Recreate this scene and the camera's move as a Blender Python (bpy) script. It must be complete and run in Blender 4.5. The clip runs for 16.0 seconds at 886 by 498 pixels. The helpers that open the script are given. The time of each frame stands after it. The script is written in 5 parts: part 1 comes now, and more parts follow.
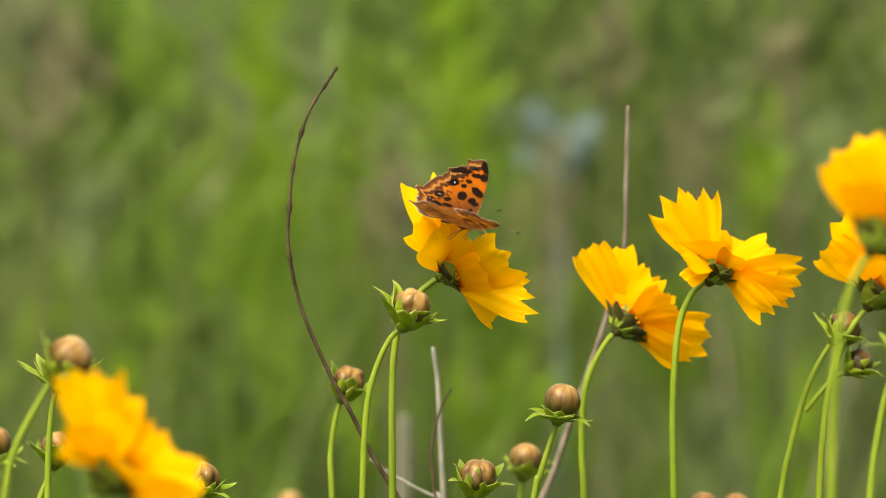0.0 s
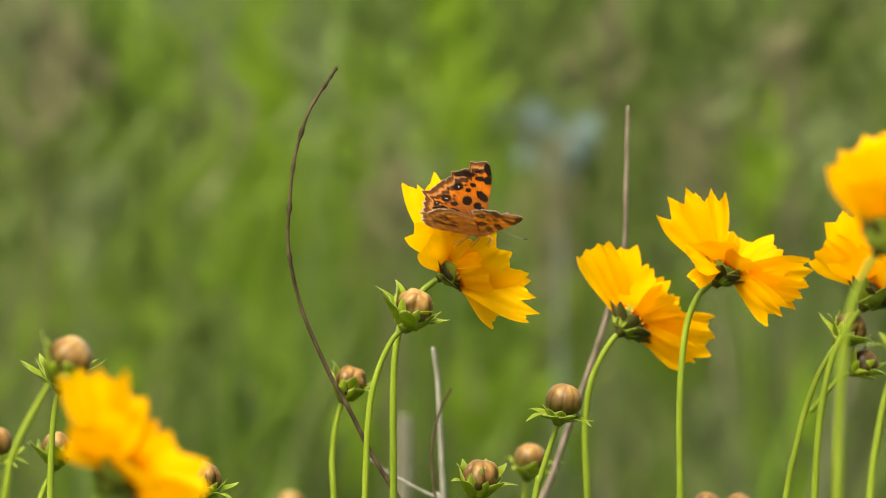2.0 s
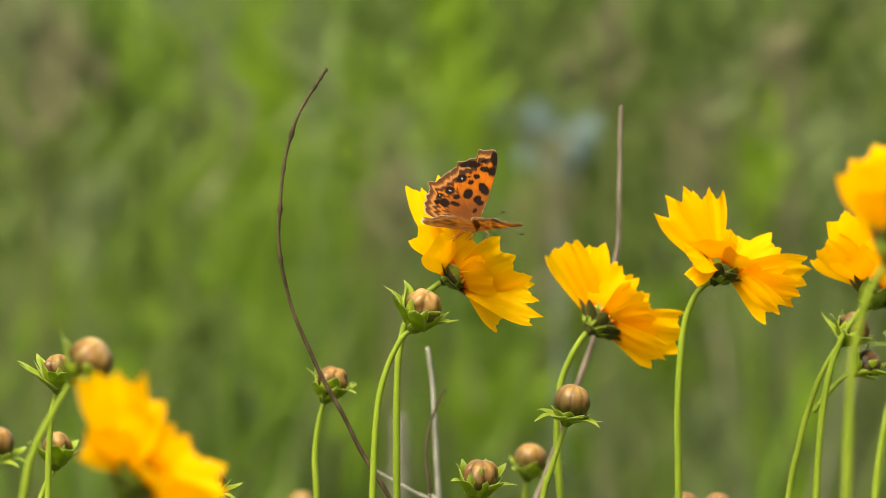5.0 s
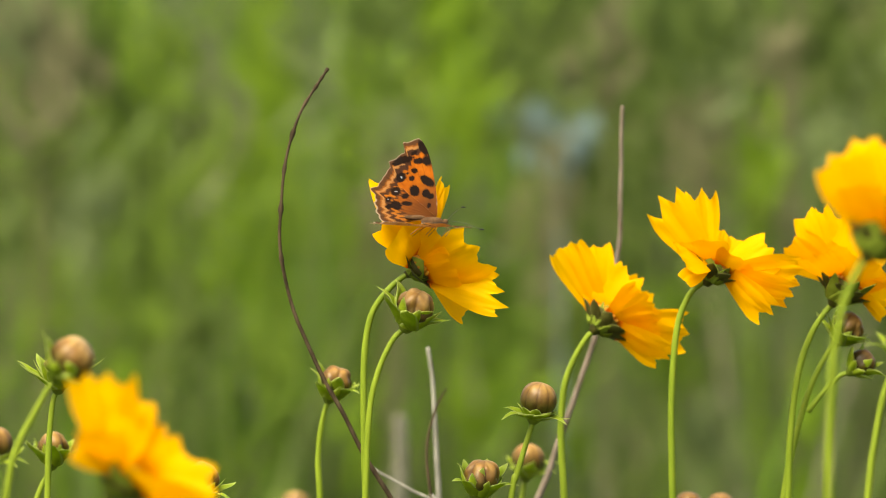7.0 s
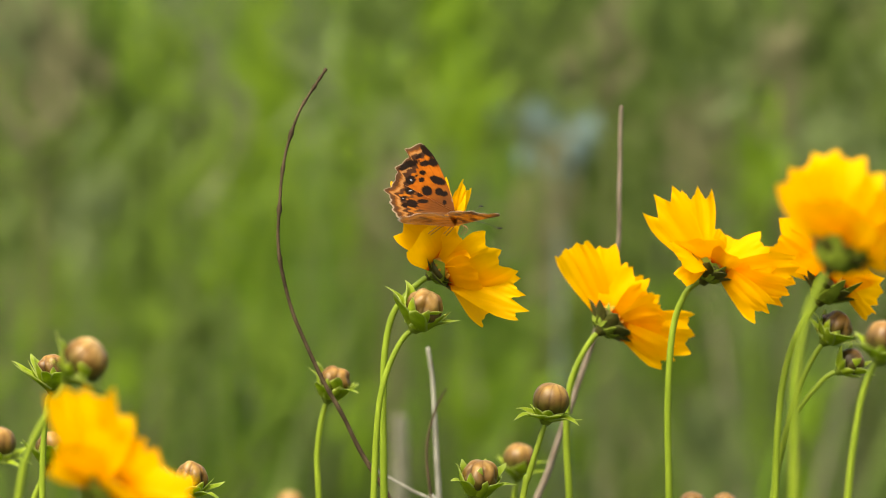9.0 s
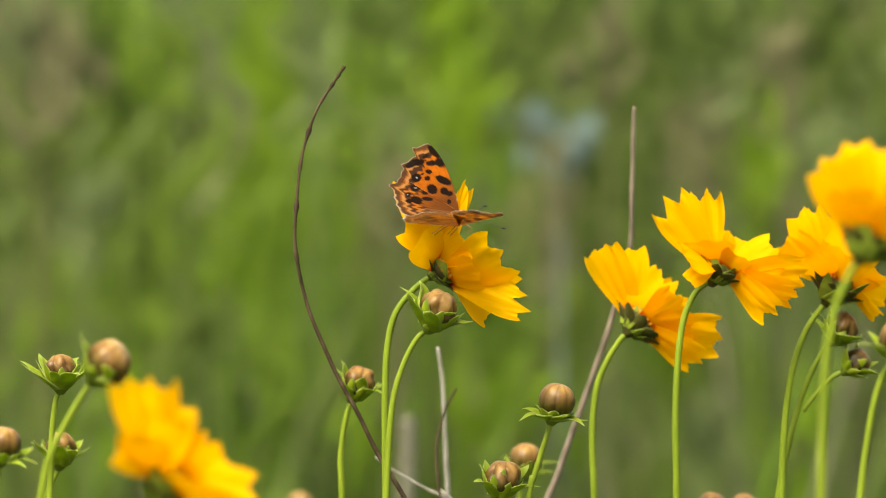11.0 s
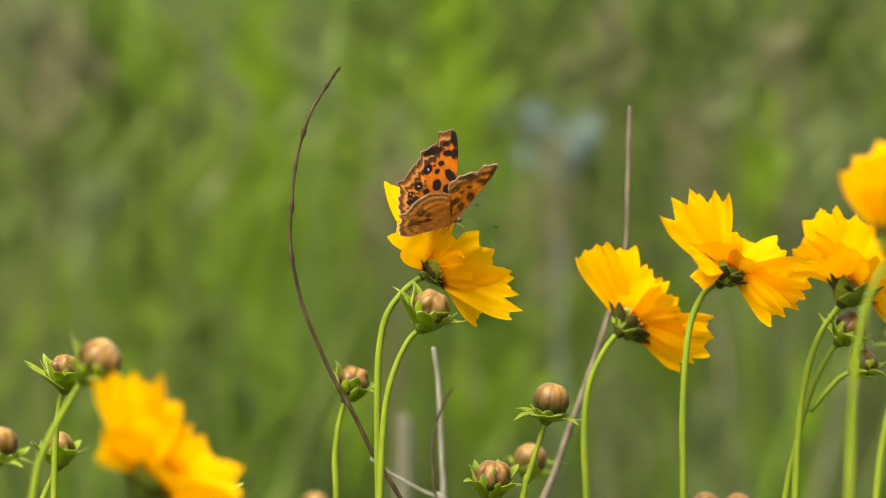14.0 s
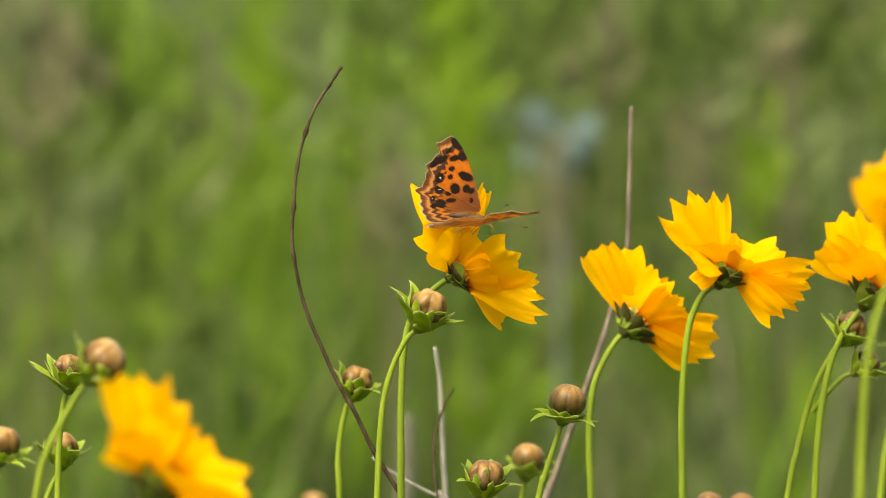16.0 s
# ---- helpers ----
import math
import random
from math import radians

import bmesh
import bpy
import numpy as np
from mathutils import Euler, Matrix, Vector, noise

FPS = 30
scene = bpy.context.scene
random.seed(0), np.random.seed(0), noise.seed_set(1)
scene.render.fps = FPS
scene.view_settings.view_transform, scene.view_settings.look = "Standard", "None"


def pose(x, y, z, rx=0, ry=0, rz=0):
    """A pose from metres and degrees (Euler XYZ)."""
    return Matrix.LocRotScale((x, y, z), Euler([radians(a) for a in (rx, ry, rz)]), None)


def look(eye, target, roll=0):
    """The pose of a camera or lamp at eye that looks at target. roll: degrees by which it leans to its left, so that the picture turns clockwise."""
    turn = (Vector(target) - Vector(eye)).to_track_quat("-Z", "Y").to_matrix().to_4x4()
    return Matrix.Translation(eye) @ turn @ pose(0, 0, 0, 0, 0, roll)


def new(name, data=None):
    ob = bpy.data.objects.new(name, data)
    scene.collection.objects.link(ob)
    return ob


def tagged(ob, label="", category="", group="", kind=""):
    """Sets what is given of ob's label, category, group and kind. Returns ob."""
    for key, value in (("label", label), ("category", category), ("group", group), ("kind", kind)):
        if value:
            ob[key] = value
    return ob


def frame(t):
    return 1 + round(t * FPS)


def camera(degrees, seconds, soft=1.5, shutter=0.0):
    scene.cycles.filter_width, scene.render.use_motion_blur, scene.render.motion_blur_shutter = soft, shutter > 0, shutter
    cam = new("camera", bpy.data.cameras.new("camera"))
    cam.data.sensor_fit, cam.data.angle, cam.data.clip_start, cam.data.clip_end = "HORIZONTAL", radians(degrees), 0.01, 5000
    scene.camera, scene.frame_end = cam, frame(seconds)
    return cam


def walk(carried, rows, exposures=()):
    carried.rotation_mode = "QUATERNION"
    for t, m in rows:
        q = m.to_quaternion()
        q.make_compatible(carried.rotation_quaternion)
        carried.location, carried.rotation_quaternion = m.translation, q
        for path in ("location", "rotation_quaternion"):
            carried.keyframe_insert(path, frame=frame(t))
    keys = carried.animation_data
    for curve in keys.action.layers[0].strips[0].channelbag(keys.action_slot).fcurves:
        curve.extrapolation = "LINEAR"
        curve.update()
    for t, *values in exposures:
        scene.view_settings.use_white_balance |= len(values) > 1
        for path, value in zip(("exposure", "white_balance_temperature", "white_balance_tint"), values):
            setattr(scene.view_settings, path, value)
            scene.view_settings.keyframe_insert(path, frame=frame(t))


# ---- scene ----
# A tripod camera with a long lens looks slightly down over a meadow edge at tickseed flowers one and a half metres away.
cam = camera(10.0, 16.0, soft=1.1)
EYE = 0.72
still = pose(0, 0, EYE, 85, 0, 0)
walk(cam, [(0.0, still), (16.0, still)], exposures=((0.0, 1.44, 7100, 5), (16.0, 1.44, 7100, 5)))
cam.data.dof.use_dof = True
cam.data.dof.focus_distance = 1.5
cam.data.dof.aperture_fstop = 13.0

# ---- light: a bright hazy sky with a soft high sun ----
SUN_UP, SUN_ROUND = 58.0, 215.0
sky = bpy.data.worlds.new("sky")
scene.world = sky
sky.use_nodes = True
sky_nodes = sky.node_tree
sky_tex = sky_nodes.nodes.new("ShaderNodeTexSky")
sky_tex.sky_type = "NISHITA"
sky_tex.sun_disc = False
sky_tex.sun_elevation = radians(SUN_UP)
sky_tex.sun_rotation = radians(SUN_ROUND)
sky_tex.air_density, sky_tex.dust_density, sky_tex.ozone_density = 0.7, 5.0, 0.6
sky_nodes.links.new(sky_tex.outputs[0], sky_nodes.nodes["Background"].inputs[0])
sky_nodes.nodes["Background"].inputs[1].default_value = 0.13
sun_data = bpy.data.lights.new("sun", "SUN")
sun_data.energy = 2.6
sun_data.angle = radians(25)
sun_data.color = (1.0, 0.95, 0.86)
sun = new("sun", sun_data)
a, e = radians(SUN_ROUND), radians(SUN_UP)
sun.matrix_world = look((0, 0, 0), (-math.sin(a) * math.cos(e), -math.cos(a) * math.cos(e), -math.sin(e)))
sun.location = (0, 0, 6)


# ---- materials ----
def material(name, colour, rough=0.6, through_light=0.0, spec=0.3):
    m = bpy.data.materials.new(name)
    m.use_nodes = True
    t = m.node_tree
    b = t.nodes["Principled BSDF"]
    b.inputs["Base Color"].default_value = (*colour, 1)
    b.inputs["Roughness"].default_value = rough
    b.inputs["Specular IOR Level"].default_value = spec
    if through_light:
        tr = t.nodes.new("ShaderNodeBsdfTranslucent")
        tr.name = "through"
        tr.inputs[0].default_value = (*colour, 1)
        mix = t.nodes.new("ShaderNodeMixShader")
        mix.inputs[0].default_value = through_light
        t.links.new(b.outputs[0], mix.inputs[1])
        t.links.new(tr.outputs[0], mix.inputs[2])
        t.links.new(mix.outputs[0], t.nodes["Material Output"].inputs[0])
    return m


def paint(m, socket):
    """Leads a colour to all the shaders of a material."""
    t = m.node_tree
    t.links.new(socket, t.nodes["Principled BSDF"].inputs["Base Color"])
    if "through" in t.nodes:
        t.links.new(socket, t.nodes["through"].inputs[0])


def ramp(m, stops, source):
    n = m.node_tree.nodes.new("ShaderNodeValToRGB")
    while len(n.color_ramp.elements) < len(stops):
        n.color_ramp.elements.new(0.5)
    for el, (at, c) in zip(n.color_ramp.elements, stops):
        el.position, el.color = at, (*c, 1)
    m.node_tree.links.new(source, n.inputs[0])
    return n.outputs[0]


def mixed(m, first, second, factor, how="MIX"):
    n = m.node_tree.nodes.new("ShaderNodeMix")
    n.data_type, n.blend_type = "RGBA", how
    for value, socket in ((factor, n.inputs[0]), (first, n.inputs[6]), (second, n.inputs[7])):
        if isinstance(value, (int, float)):
            socket.default_value = value
        elif isinstance(value, tuple):
            socket.default_value = (*value, 1)
        else:
            m.node_tree.links.new(value, socket)
    return n.outputs[2]


def coords(m, kind="Object", scale=(1, 1, 1)):
    t = m.node_tree
    c, s = t.nodes.new("ShaderNodeTexCoord"), t.nodes.new("ShaderNodeMapping")
    s.inputs["Scale"].default_value = scale
    t.links.new(c.outputs[kind], s.inputs[0])
    return s.outputs[0]


def noisy(m, where, scale, detail=3.0, rough=0.55):
    n = m.node_tree.nodes.new("ShaderNodeTexNoise")
    n.inputs["Scale"].default_value, n.inputs["Detail"].default_value, n.inputs["Roughness"].default_value = scale, detail, rough
    m.node_tree.links.new(where, n.inputs["Vector"])
    return n.outputs["Fac"]


def bumped(m, height, strength, distance):
    t = m.node_tree
    b = t.nodes.new("ShaderNodeBump")
    b.inputs["Strength"].default_value, b.inputs["Distance"].default_value = strength, distance
    t.links.new(height, b.inputs["Height"])
    t.links.new(b.outputs[0], t.nodes["Principled BSDF"].inputs["Normal"])


def split(m, where):
    n = m.node_tree.nodes.new("ShaderNodeSeparateXYZ")
    m.node_tree.links.new(where, n.inputs[0])
    return n.outputs


def scaled(m, value, low, high):
    n = m.node_tree.nodes.new("ShaderNodeMapRange")
    n.inputs["From Min"].default_value, n.inputs["From Max"].default_value = low, high
    m.node_tree.links.new(value, n.inputs["Value"])
    return n.outputs[0]


def object_random(m):
    return m.node_tree.nodes.new("ShaderNodeObjectInfo").outputs["Random"]


def island_random(m):
    return m.node_tree.nodes.new("ShaderNodeNewGeometry").outputs["Random Per Island"]


def petal_material():
    m = material("yellow_petal", (0.9, 0.5, 0.01), 0.65, 0.50, 0.05)
    # the ray runs along x from its claw: orange at the throat, clear yellow outward, fine veins lengthwise
    along = scaled(m, split(m, coords(m))[0], 0.0, 0.026)
    base = ramp(m, [(0.0, (0.42, 0.03, 0.004)), (0.045, (0.70, 0.17, 0.004)), (0.075, (0.85, 0.40, 0.004)), (0.18, (0.93, 0.47, 0.004)), (1.0, (0.96, 0.53, 0.006))], along)
    veins = noisy(m, coords(m, "Object", (60, 1500, 60)), 1.0, 2.0)
    patch = noisy(m, coords(m), 160, 2.0)
    c = mixed(m, base, ramp(m, [(0.3, (0.80, 0.78, 0.7)), (0.7, (1, 1, 1))], veins), 0.2, "MULTIPLY")
    c = mixed(m, c, ramp(m, [(0.3, (0.90, 0.86, 0.8)), (0.7, (1, 1, 1))], patch), 0.5, "MULTIPLY")
    c = mixed(m, c, ramp(m, [(0.0, (0.96, 0.94, 0.94)), (1.0, (1, 1, 1))], object_random(m)), 1.0, "MULTIPLY")
    paint(m, c)
    bumped(m, veins, 0.2, 0.0003)
    return m


def green_material(name, dark, light, rough=0.5, see=0.2, scale=260):
    m = material(name, light, rough, see, 0.16)
    n = noisy(m, coords(m, "Object", (1, 1, 0.25)), scale, 4.0)
    c = ramp(m, [(0.3, dark), (0.7, light)], n)
    c = mixed(m, c, ramp(m, [(0.0, (0.8, 0.85, 0.8)), (1.0, (1, 1, 1))], object_random(m)), 0.8, "MULTIPLY")
    paint(m, c)
    bumped(m, n, 0.3, 0.0003)
    return m


def bud_material():
    m = material("ochre_bud", (0.45, 0.27, 0.08), 0.42, 0.0, 0.3)
    where = coords(m)
    n = noisy(m, where, 220, 4.0)
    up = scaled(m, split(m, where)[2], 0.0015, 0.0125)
    # olive foot to ochre; the pale crown paints sunlight on the top into the colour
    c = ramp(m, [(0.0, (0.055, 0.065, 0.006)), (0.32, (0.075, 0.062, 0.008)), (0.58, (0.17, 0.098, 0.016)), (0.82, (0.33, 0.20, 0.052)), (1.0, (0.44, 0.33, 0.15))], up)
    c = mixed(m, c, ramp(m, [(0.34, (0.5, 0.36, 0.26)), (0.58, (1, 1, 1))], n), 0.85, "MULTIPLY")
    c = mixed(m, c, ramp(m, [(0.0, (0.80, 0.72, 0.6)), (1.0, (1, 1, 1))], object_random(m)), 1.0, "MULTIPLY")
    rib = m.node_tree.nodes.new("ShaderNodeAttribute")
    rib.attribute_name = "rib"
    c = mixed(m, c, ramp(m, [(0.0, (0.42, 0.34, 0.26)), (0.35, (0.85, 0.82, 0.76)), (1.0, (1, 1, 1))], rib.outputs["Fac"]), 0.9, "MULTIPLY")
    paint(m, c)
    bumped(m, n, 0.25, 0.0003)
    return m


def bark_material(name, dark, light):
    m = material(name, light, 0.85, 0.0, 0.06)
    n = noisy(m, coords(m, "Object", (1, 1, 0.3)), 420, 5.0)
    paint(m, ramp(m, [(0.3, dark), (0.72, light)], n))
    bumped(m, n, 0.7, 0.0006)
    return m


def grass_material(name, dark, light, dry, patchy=0.9):
    m = material(name, light, 0.6, 0.35, 0.12)
    where = coords(m)
    big, mid = noisy(m, where, 1.6, 2.0), noisy(m, where, 9.0, 2.0)
    c = ramp(m, [(0.0, dark), (0.5, light), (0.86, light), (0.95, dry)], island_random(m))
    c = mixed(m, c, ramp(m, [(0.40, (0.36, 0.40, 0.5)), (0.58, (1, 1, 1))], mid), patchy, "MULTIPLY")
    c = mixed(m, c, ramp(m, [(0.38, (0.95, 0.86, 0.9)), (0.5, (0.85, 0.95, 0.9)), (0.62, (0.95, 1.0, 0.7))], big), patchy, "MULTIPLY")
    paint(m, c)
    return m


def wing_material(name, rough, see, power):
    m = material(name, (0.8, 0.3, 0.03), rough, see, 0.04)
    t = m.node_tree
    at = t.nodes.new("ShaderNodeAttribute")
    at.attribute_name = "scales"
    n = noisy(m, coords(m), 1800, 3.0)
    paint(m, mixed(m, at.outputs["Color"], ramp(m, [(0.3, (0.75, 0.72, 0.7)), (0.7, (1, 1, 1))], n), 0.6, "MULTIPLY"))
    # a skin is half of the wing's thickness, so it lets through the root of the wing's colour
    half = t.nodes.new("ShaderNodeGamma")
    half.inputs[1].default_value = power
    t.links.new(at.outputs["Color"], half.inputs[0])
    t.links.new(half.outputs[0], t.nodes["through"].inputs[0])
    bumped(m, n, 0.3, 0.0002)
    return m


PETAL = petal_material()
STEM = green_material("stem_green", (0.16, 0.22, 0.016), (0.24, 0.31, 0.026), 0.45, 0.15)
SEPAL = green_material("sepal_green", (0.24, 0.33, 0.012), (0.40, 0.50, 0.03), 0.55, 0.5)
SEPAL_RIM = SEPAL.node_tree.nodes.new("ShaderNodeAttribute")
SEPAL_RIM.attribute_name = "rim"
paint(SEPAL, mixed(SEPAL, SEPAL.node_tree.nodes["Principled BSDF"].inputs["Base Color"].links[0].from_socket, (0.56, 0.60, 0.24), scaled(SEPAL, SEPAL_RIM.outputs["Fac"], 0.35, 1.7)))
BRACT = green_material("bract_dark_green", (0.035, 0.028, 0.006), (0.085, 0.085, 0.014), 0.55, 0.1)
SEPAL_DARK = green_material("outer_bract_green", (0.12, 0.16, 0.012), (0.24, 0.30, 0.03), 0.6, 0.25)
BUD = bud_material()
TWIG = bark_material("brown_twig", (0.022, 0.015, 0.008), (0.088, 0.062, 0.034))
STRAW = bark_material("dry_straw", (0.09, 0.072, 0.05), (0.21, 0.17, 0.125))
PALE = bark_material("pale_dry_stalk", (0.15, 0.142, 0.108), (0.29, 0.275, 0.22))
FLORET = green_material("disc_floret", (0.30, 0.09, 0.01), (0.75, 0.36, 0.02), 0.6, 0.1, 900)
GRASS = grass_material("meadow_grass", (0.058, 0.08, 0.027), (0.17, 0.208, 0.052), (0.32, 0.27, 0.17))
BRIGHT = grass_material("bright_grass", (0.09, 0.165, 0.02), (0.17, 0.275, 0.024), (0.22, 0.29, 0.06))
DULL = grass_material("dry_grass", (0.058, 0.068, 0.022), (0.125, 0.133, 0.045), (0.22, 0.20, 0.11))
GLAUCOUS = green_material("blue_green_leaf", (0.10, 0.145, 0.13), (0.155, 0.21, 0.19), 0.55, 0.2, 20)
LEAF = green_material("weed_leaf", (0.095, 0.155, 0.016), (0.165, 0.24, 0.027), 0.55, 0.3, 20)
WING = wing_material("wing_upper", 0.6, 0.52, 0.6)
WING_UNDER = wing_material("wing_under", 0.7, 0.76, 0.40)
FUR = bark_material("brown_fur", (0.04, 0.022, 0.011), (0.115, 0.062, 0.027))
LEG = material("tawny_leg", (0.22, 0.09, 0.03), 0.6)
ANTENNA = material("dark_antenna", (0.05, 0.042, 0.03), 0.6)
CLUB = material("black_antenna_club", (0.012, 0.01, 0.009), 0.5)
STALE = bark_material("weathered_stalk", (0.085, 0.082, 0.052), (0.17, 0.165, 0.115))
DRY_LEAF = green_material("withered_leaf", (0.092, 0.09, 0.040), (0.145, 0.138, 0.064), 0.7, 0.2, 20)
BRIGHT_LEAF = green_material("bright_leaf", (0.11, 0.185, 0.010), (0.18, 0.275, 0.016), 0.55, 0.35, 20)
DARK_LEAF = green_material("dark_leaf", (0.06, 0.092, 0.016), (0.10, 0.138, 0.026), 0.6, 0.25, 20)
GREY_LEAF = green_material("greyish_leaf", (0.10, 0.132, 0.044), (0.15, 0.188, 0.068), 0.6, 0.25, 20)
PALE_LEAF = green_material("pale_leaf", (0.135, 0.145, 0.075), (0.20, 0.20, 0.11), 0.65, 0.3, 20)


def soil_material():
    m = material("meadow_soil", (0.08, 0.1, 0.03), 0.95, 0.0, 0.1)
    where = coords(m)
    n, k = noisy(m, where, 0.9, 5.0), noisy(m, where, 14, 5.0)
    c = ramp(m, [(0.36, (0.035, 0.055, 0.016)), (0.5, (0.065, 0.092, 0.024)), (0.66, (0.09, 0.085, 0.04))], n)
    paint(m, mixed(m, c, ramp(m, [(0.3, (0.5, 0.5, 0.5)), (0.7, (1, 1, 1))], k), 0.8, "MULTIPLY"))
    bumped(m, k, 0.8, 0.03)
    return m


SOIL = soil_material()

# ---- stalk lines: root (x, y), then (x, z) from the root upward ----
F1_ROOT, F1_PATH = (-0.0137, 1.4943), [(0.0000, 0.0000), (-0.0001, 0.2317), (-0.0008, 0.4448), (-0.0013, 0.5148), (-0.0014, 0.5304), (-0.0014, 0.5456), (-0.0007, 0.5591), (0.0016, 0.5692), (0.0063, 0.5758), (0.0103, 0.5793), (0.0130, 0.5810)]
F2_ROOT, F2_PATH = (0.0513, 1.5590), [(0.0000, 0.0000), (-0.0009, 0.2277), (-0.0046, 0.4360), (-0.0075, 0.5060), (-0.0082, 0.5187), (-0.0082, 0.5310), (-0.0069, 0.5416), (-0.0037, 0.5497), (-0.0001, 0.5555), (0.0025, 0.5581)]
F3_ROOT, F3_PATH = (0.0729, 1.5341), [(0.0000, 0.0000), (-0.0003, 0.2292), (-0.0014, 0.4394), (-0.0023, 0.5094), (-0.0028, 0.5340), (-0.0022, 0.5514), (-0.0007, 0.5635), (0.0024, 0.5715), (0.0057, 0.5749), (0.0082, 0.5759)]
F4_ROOT, F4_PATH = (0.1093, 1.5491), [(0.0000, 0.0000), (0.0008, 0.2283), (0.0041, 0.4373), (0.0067, 0.5073), (0.0077, 0.5252), (0.0093, 0.5392), (0.0117, 0.5497), (0.0151, 0.5581), (0.0189, 0.5637), (0.0216, 0.5667)]
F5_ROOT, F5_PATH = (0.0951, 1.2452), [(0.0000, 0.0000), (0.0001, 0.2471), (0.0008, 0.4790), (0.0012, 0.5490), (0.0014, 0.5662), (0.0019, 0.5803), (0.0029, 0.5902), (0.0051, 0.6000), (0.0083, 0.6070), (0.0107, 0.6105)]
FL_ROOT, FL_PATH = (-0.1046, 1.2054), [(0.0000, 0.0000), (0.0016, 0.2361), (0.0084, 0.4546), (0.0137, 0.5246), (0.0152, 0.5384), (0.0179, 0.5493), (0.0206, 0.5542), (0.0222, 0.5567)]
BUD1_ROOT, BUD1_PATH = (-0.0285, 1.4764), [(0.0000, 0.0000), (0.0006, 0.2328), (0.0029, 0.4473), (0.0048, 0.5173), (0.0055, 0.5360), (0.0067, 0.5477), (0.0093, 0.5569), (0.0130, 0.5644), (0.0166, 0.5677)]
BUD2_ROOT, BUD2_PATH = (-0.0283, 1.5541), [(0.0000, 0.0000), (-0.0007, 0.2280), (-0.0037, 0.4366), (-0.0060, 0.5066), (-0.0065, 0.5176), (-0.0058, 0.5264), (-0.0044, 0.5334), (-0.0030, 0.5376)]
BUD3_ROOT, BUD3_PATH = (-0.0050, 1.4943), [(0.0000, 0.0000), (0.0037, 0.2317), (0.0197, 0.4448), (0.0320, 0.5148), (0.0334, 0.5203), (0.0357, 0.5279), (0.0379, 0.5347), (0.0389, 0.5380)]
BUD4_ROOT, BUD4_PATH = (0.0166, 1.6238), [(0.0000, 0.0000), (0.0009, 0.2189), (0.0047, 0.4164), (0.0076, 0.4864), (0.0081, 0.4956), (0.0086, 0.5002), (0.0092, 0.5039)]
BUD5_ROOT, BUD5_PATH = (-0.0115, 1.4943), [(0.0000, 0.0000), (0.0022, 0.2273), (0.0119, 0.4350), (0.0193, 0.5050), (0.0203, 0.5118), (0.0206, 0.5152)]
BUD6_ROOT, BUD6_PATH = (0.0801, 1.5541), [(0.0000, 0.0000), (0.0028, 0.2280), (0.0150, 0.4366), (0.0244, 0.5066), (0.0271, 0.5211), (0.0300, 0.5334), (0.0336, 0.5439), (0.0377, 0.5518), (0.0403, 0.5553)]
L1_ROOT, L1_PATH = (-0.1443, 1.3349), [(0.0000, 0.0000), (0.0032, 0.2415), (0.0171, 0.4667), (0.0277, 0.5367), (0.0304, 0.5491), (0.0342, 0.5573), (0.0384, 0.5648), (0.0411, 0.5691)]
L2_ROOT, L2_PATH = (-0.1202, 1.4943), [(0.0000, 0.0000), (0.0005, 0.2317), (0.0025, 0.4448), (0.0040, 0.5148), (0.0044, 0.5287), (0.0052, 0.5389), (0.0061, 0.5448), (0.0074, 0.5473)]
L3_ROOT, L3_PATH = (-0.1533, 1.5541), [(0.0000, 0.0000), (0.0031, 0.2242), (0.0164, 0.4282), (0.0267, 0.4982), (0.0281, 0.5052), (0.0303, 0.5109), (0.0320, 0.5140), (0.0331, 0.5167)]
L4_ROOT, L4_PATH = (-0.0959, 1.4943), [(0.0000, 0.0000), (0.0024, 0.2265), (0.0130, 0.4333), (0.0212, 0.5033), (0.0226, 0.5118), (0.0232, 0.5152)]
L0_ROOT, L0_PATH = (-0.1622, 1.5939), [(0.0000, 0.0000), (0.0025, 0.2241), (0.0133, 0.4279), (0.0216, 0.4979), (0.0231, 0.5070), (0.0239, 0.5124)]
LOWA_ROOT, LOWA_PATH = (-0.0785, 1.8928), [(0.0000, 0.0000), (0.0023, 0.1995), (0.0121, 0.3734), (0.0197, 0.4434), (0.0203, 0.4477), (0.0203, 0.4515)]
LOWB_ROOT, LOWB_PATH = (0.0749, 1.6138), [(0.0000, 0.0000), (0.0009, 0.2170), (0.0049, 0.4123), (0.0080, 0.4823), (0.0084, 0.4878), (0.0085, 0.4904)]
LOWC_ROOT, LOWC_PATH = (0.0777, 1.6338), [(0.0000, 0.0000), (0.0019, 0.2157), (0.0102, 0.4094), (0.0165, 0.4794), (0.0172, 0.4849), (0.0172, 0.4872)]
R_ROOT, R_PATH = (0.1027, 1.3747), [(0.0000, 0.0000), (0.0016, 0.2391), (0.0087, 0.4613), (0.0142, 0.5313), (0.0160, 0.5471), (0.0183, 0.5596), (0.0209, 0.5666), (0.0232, 0.5689)]
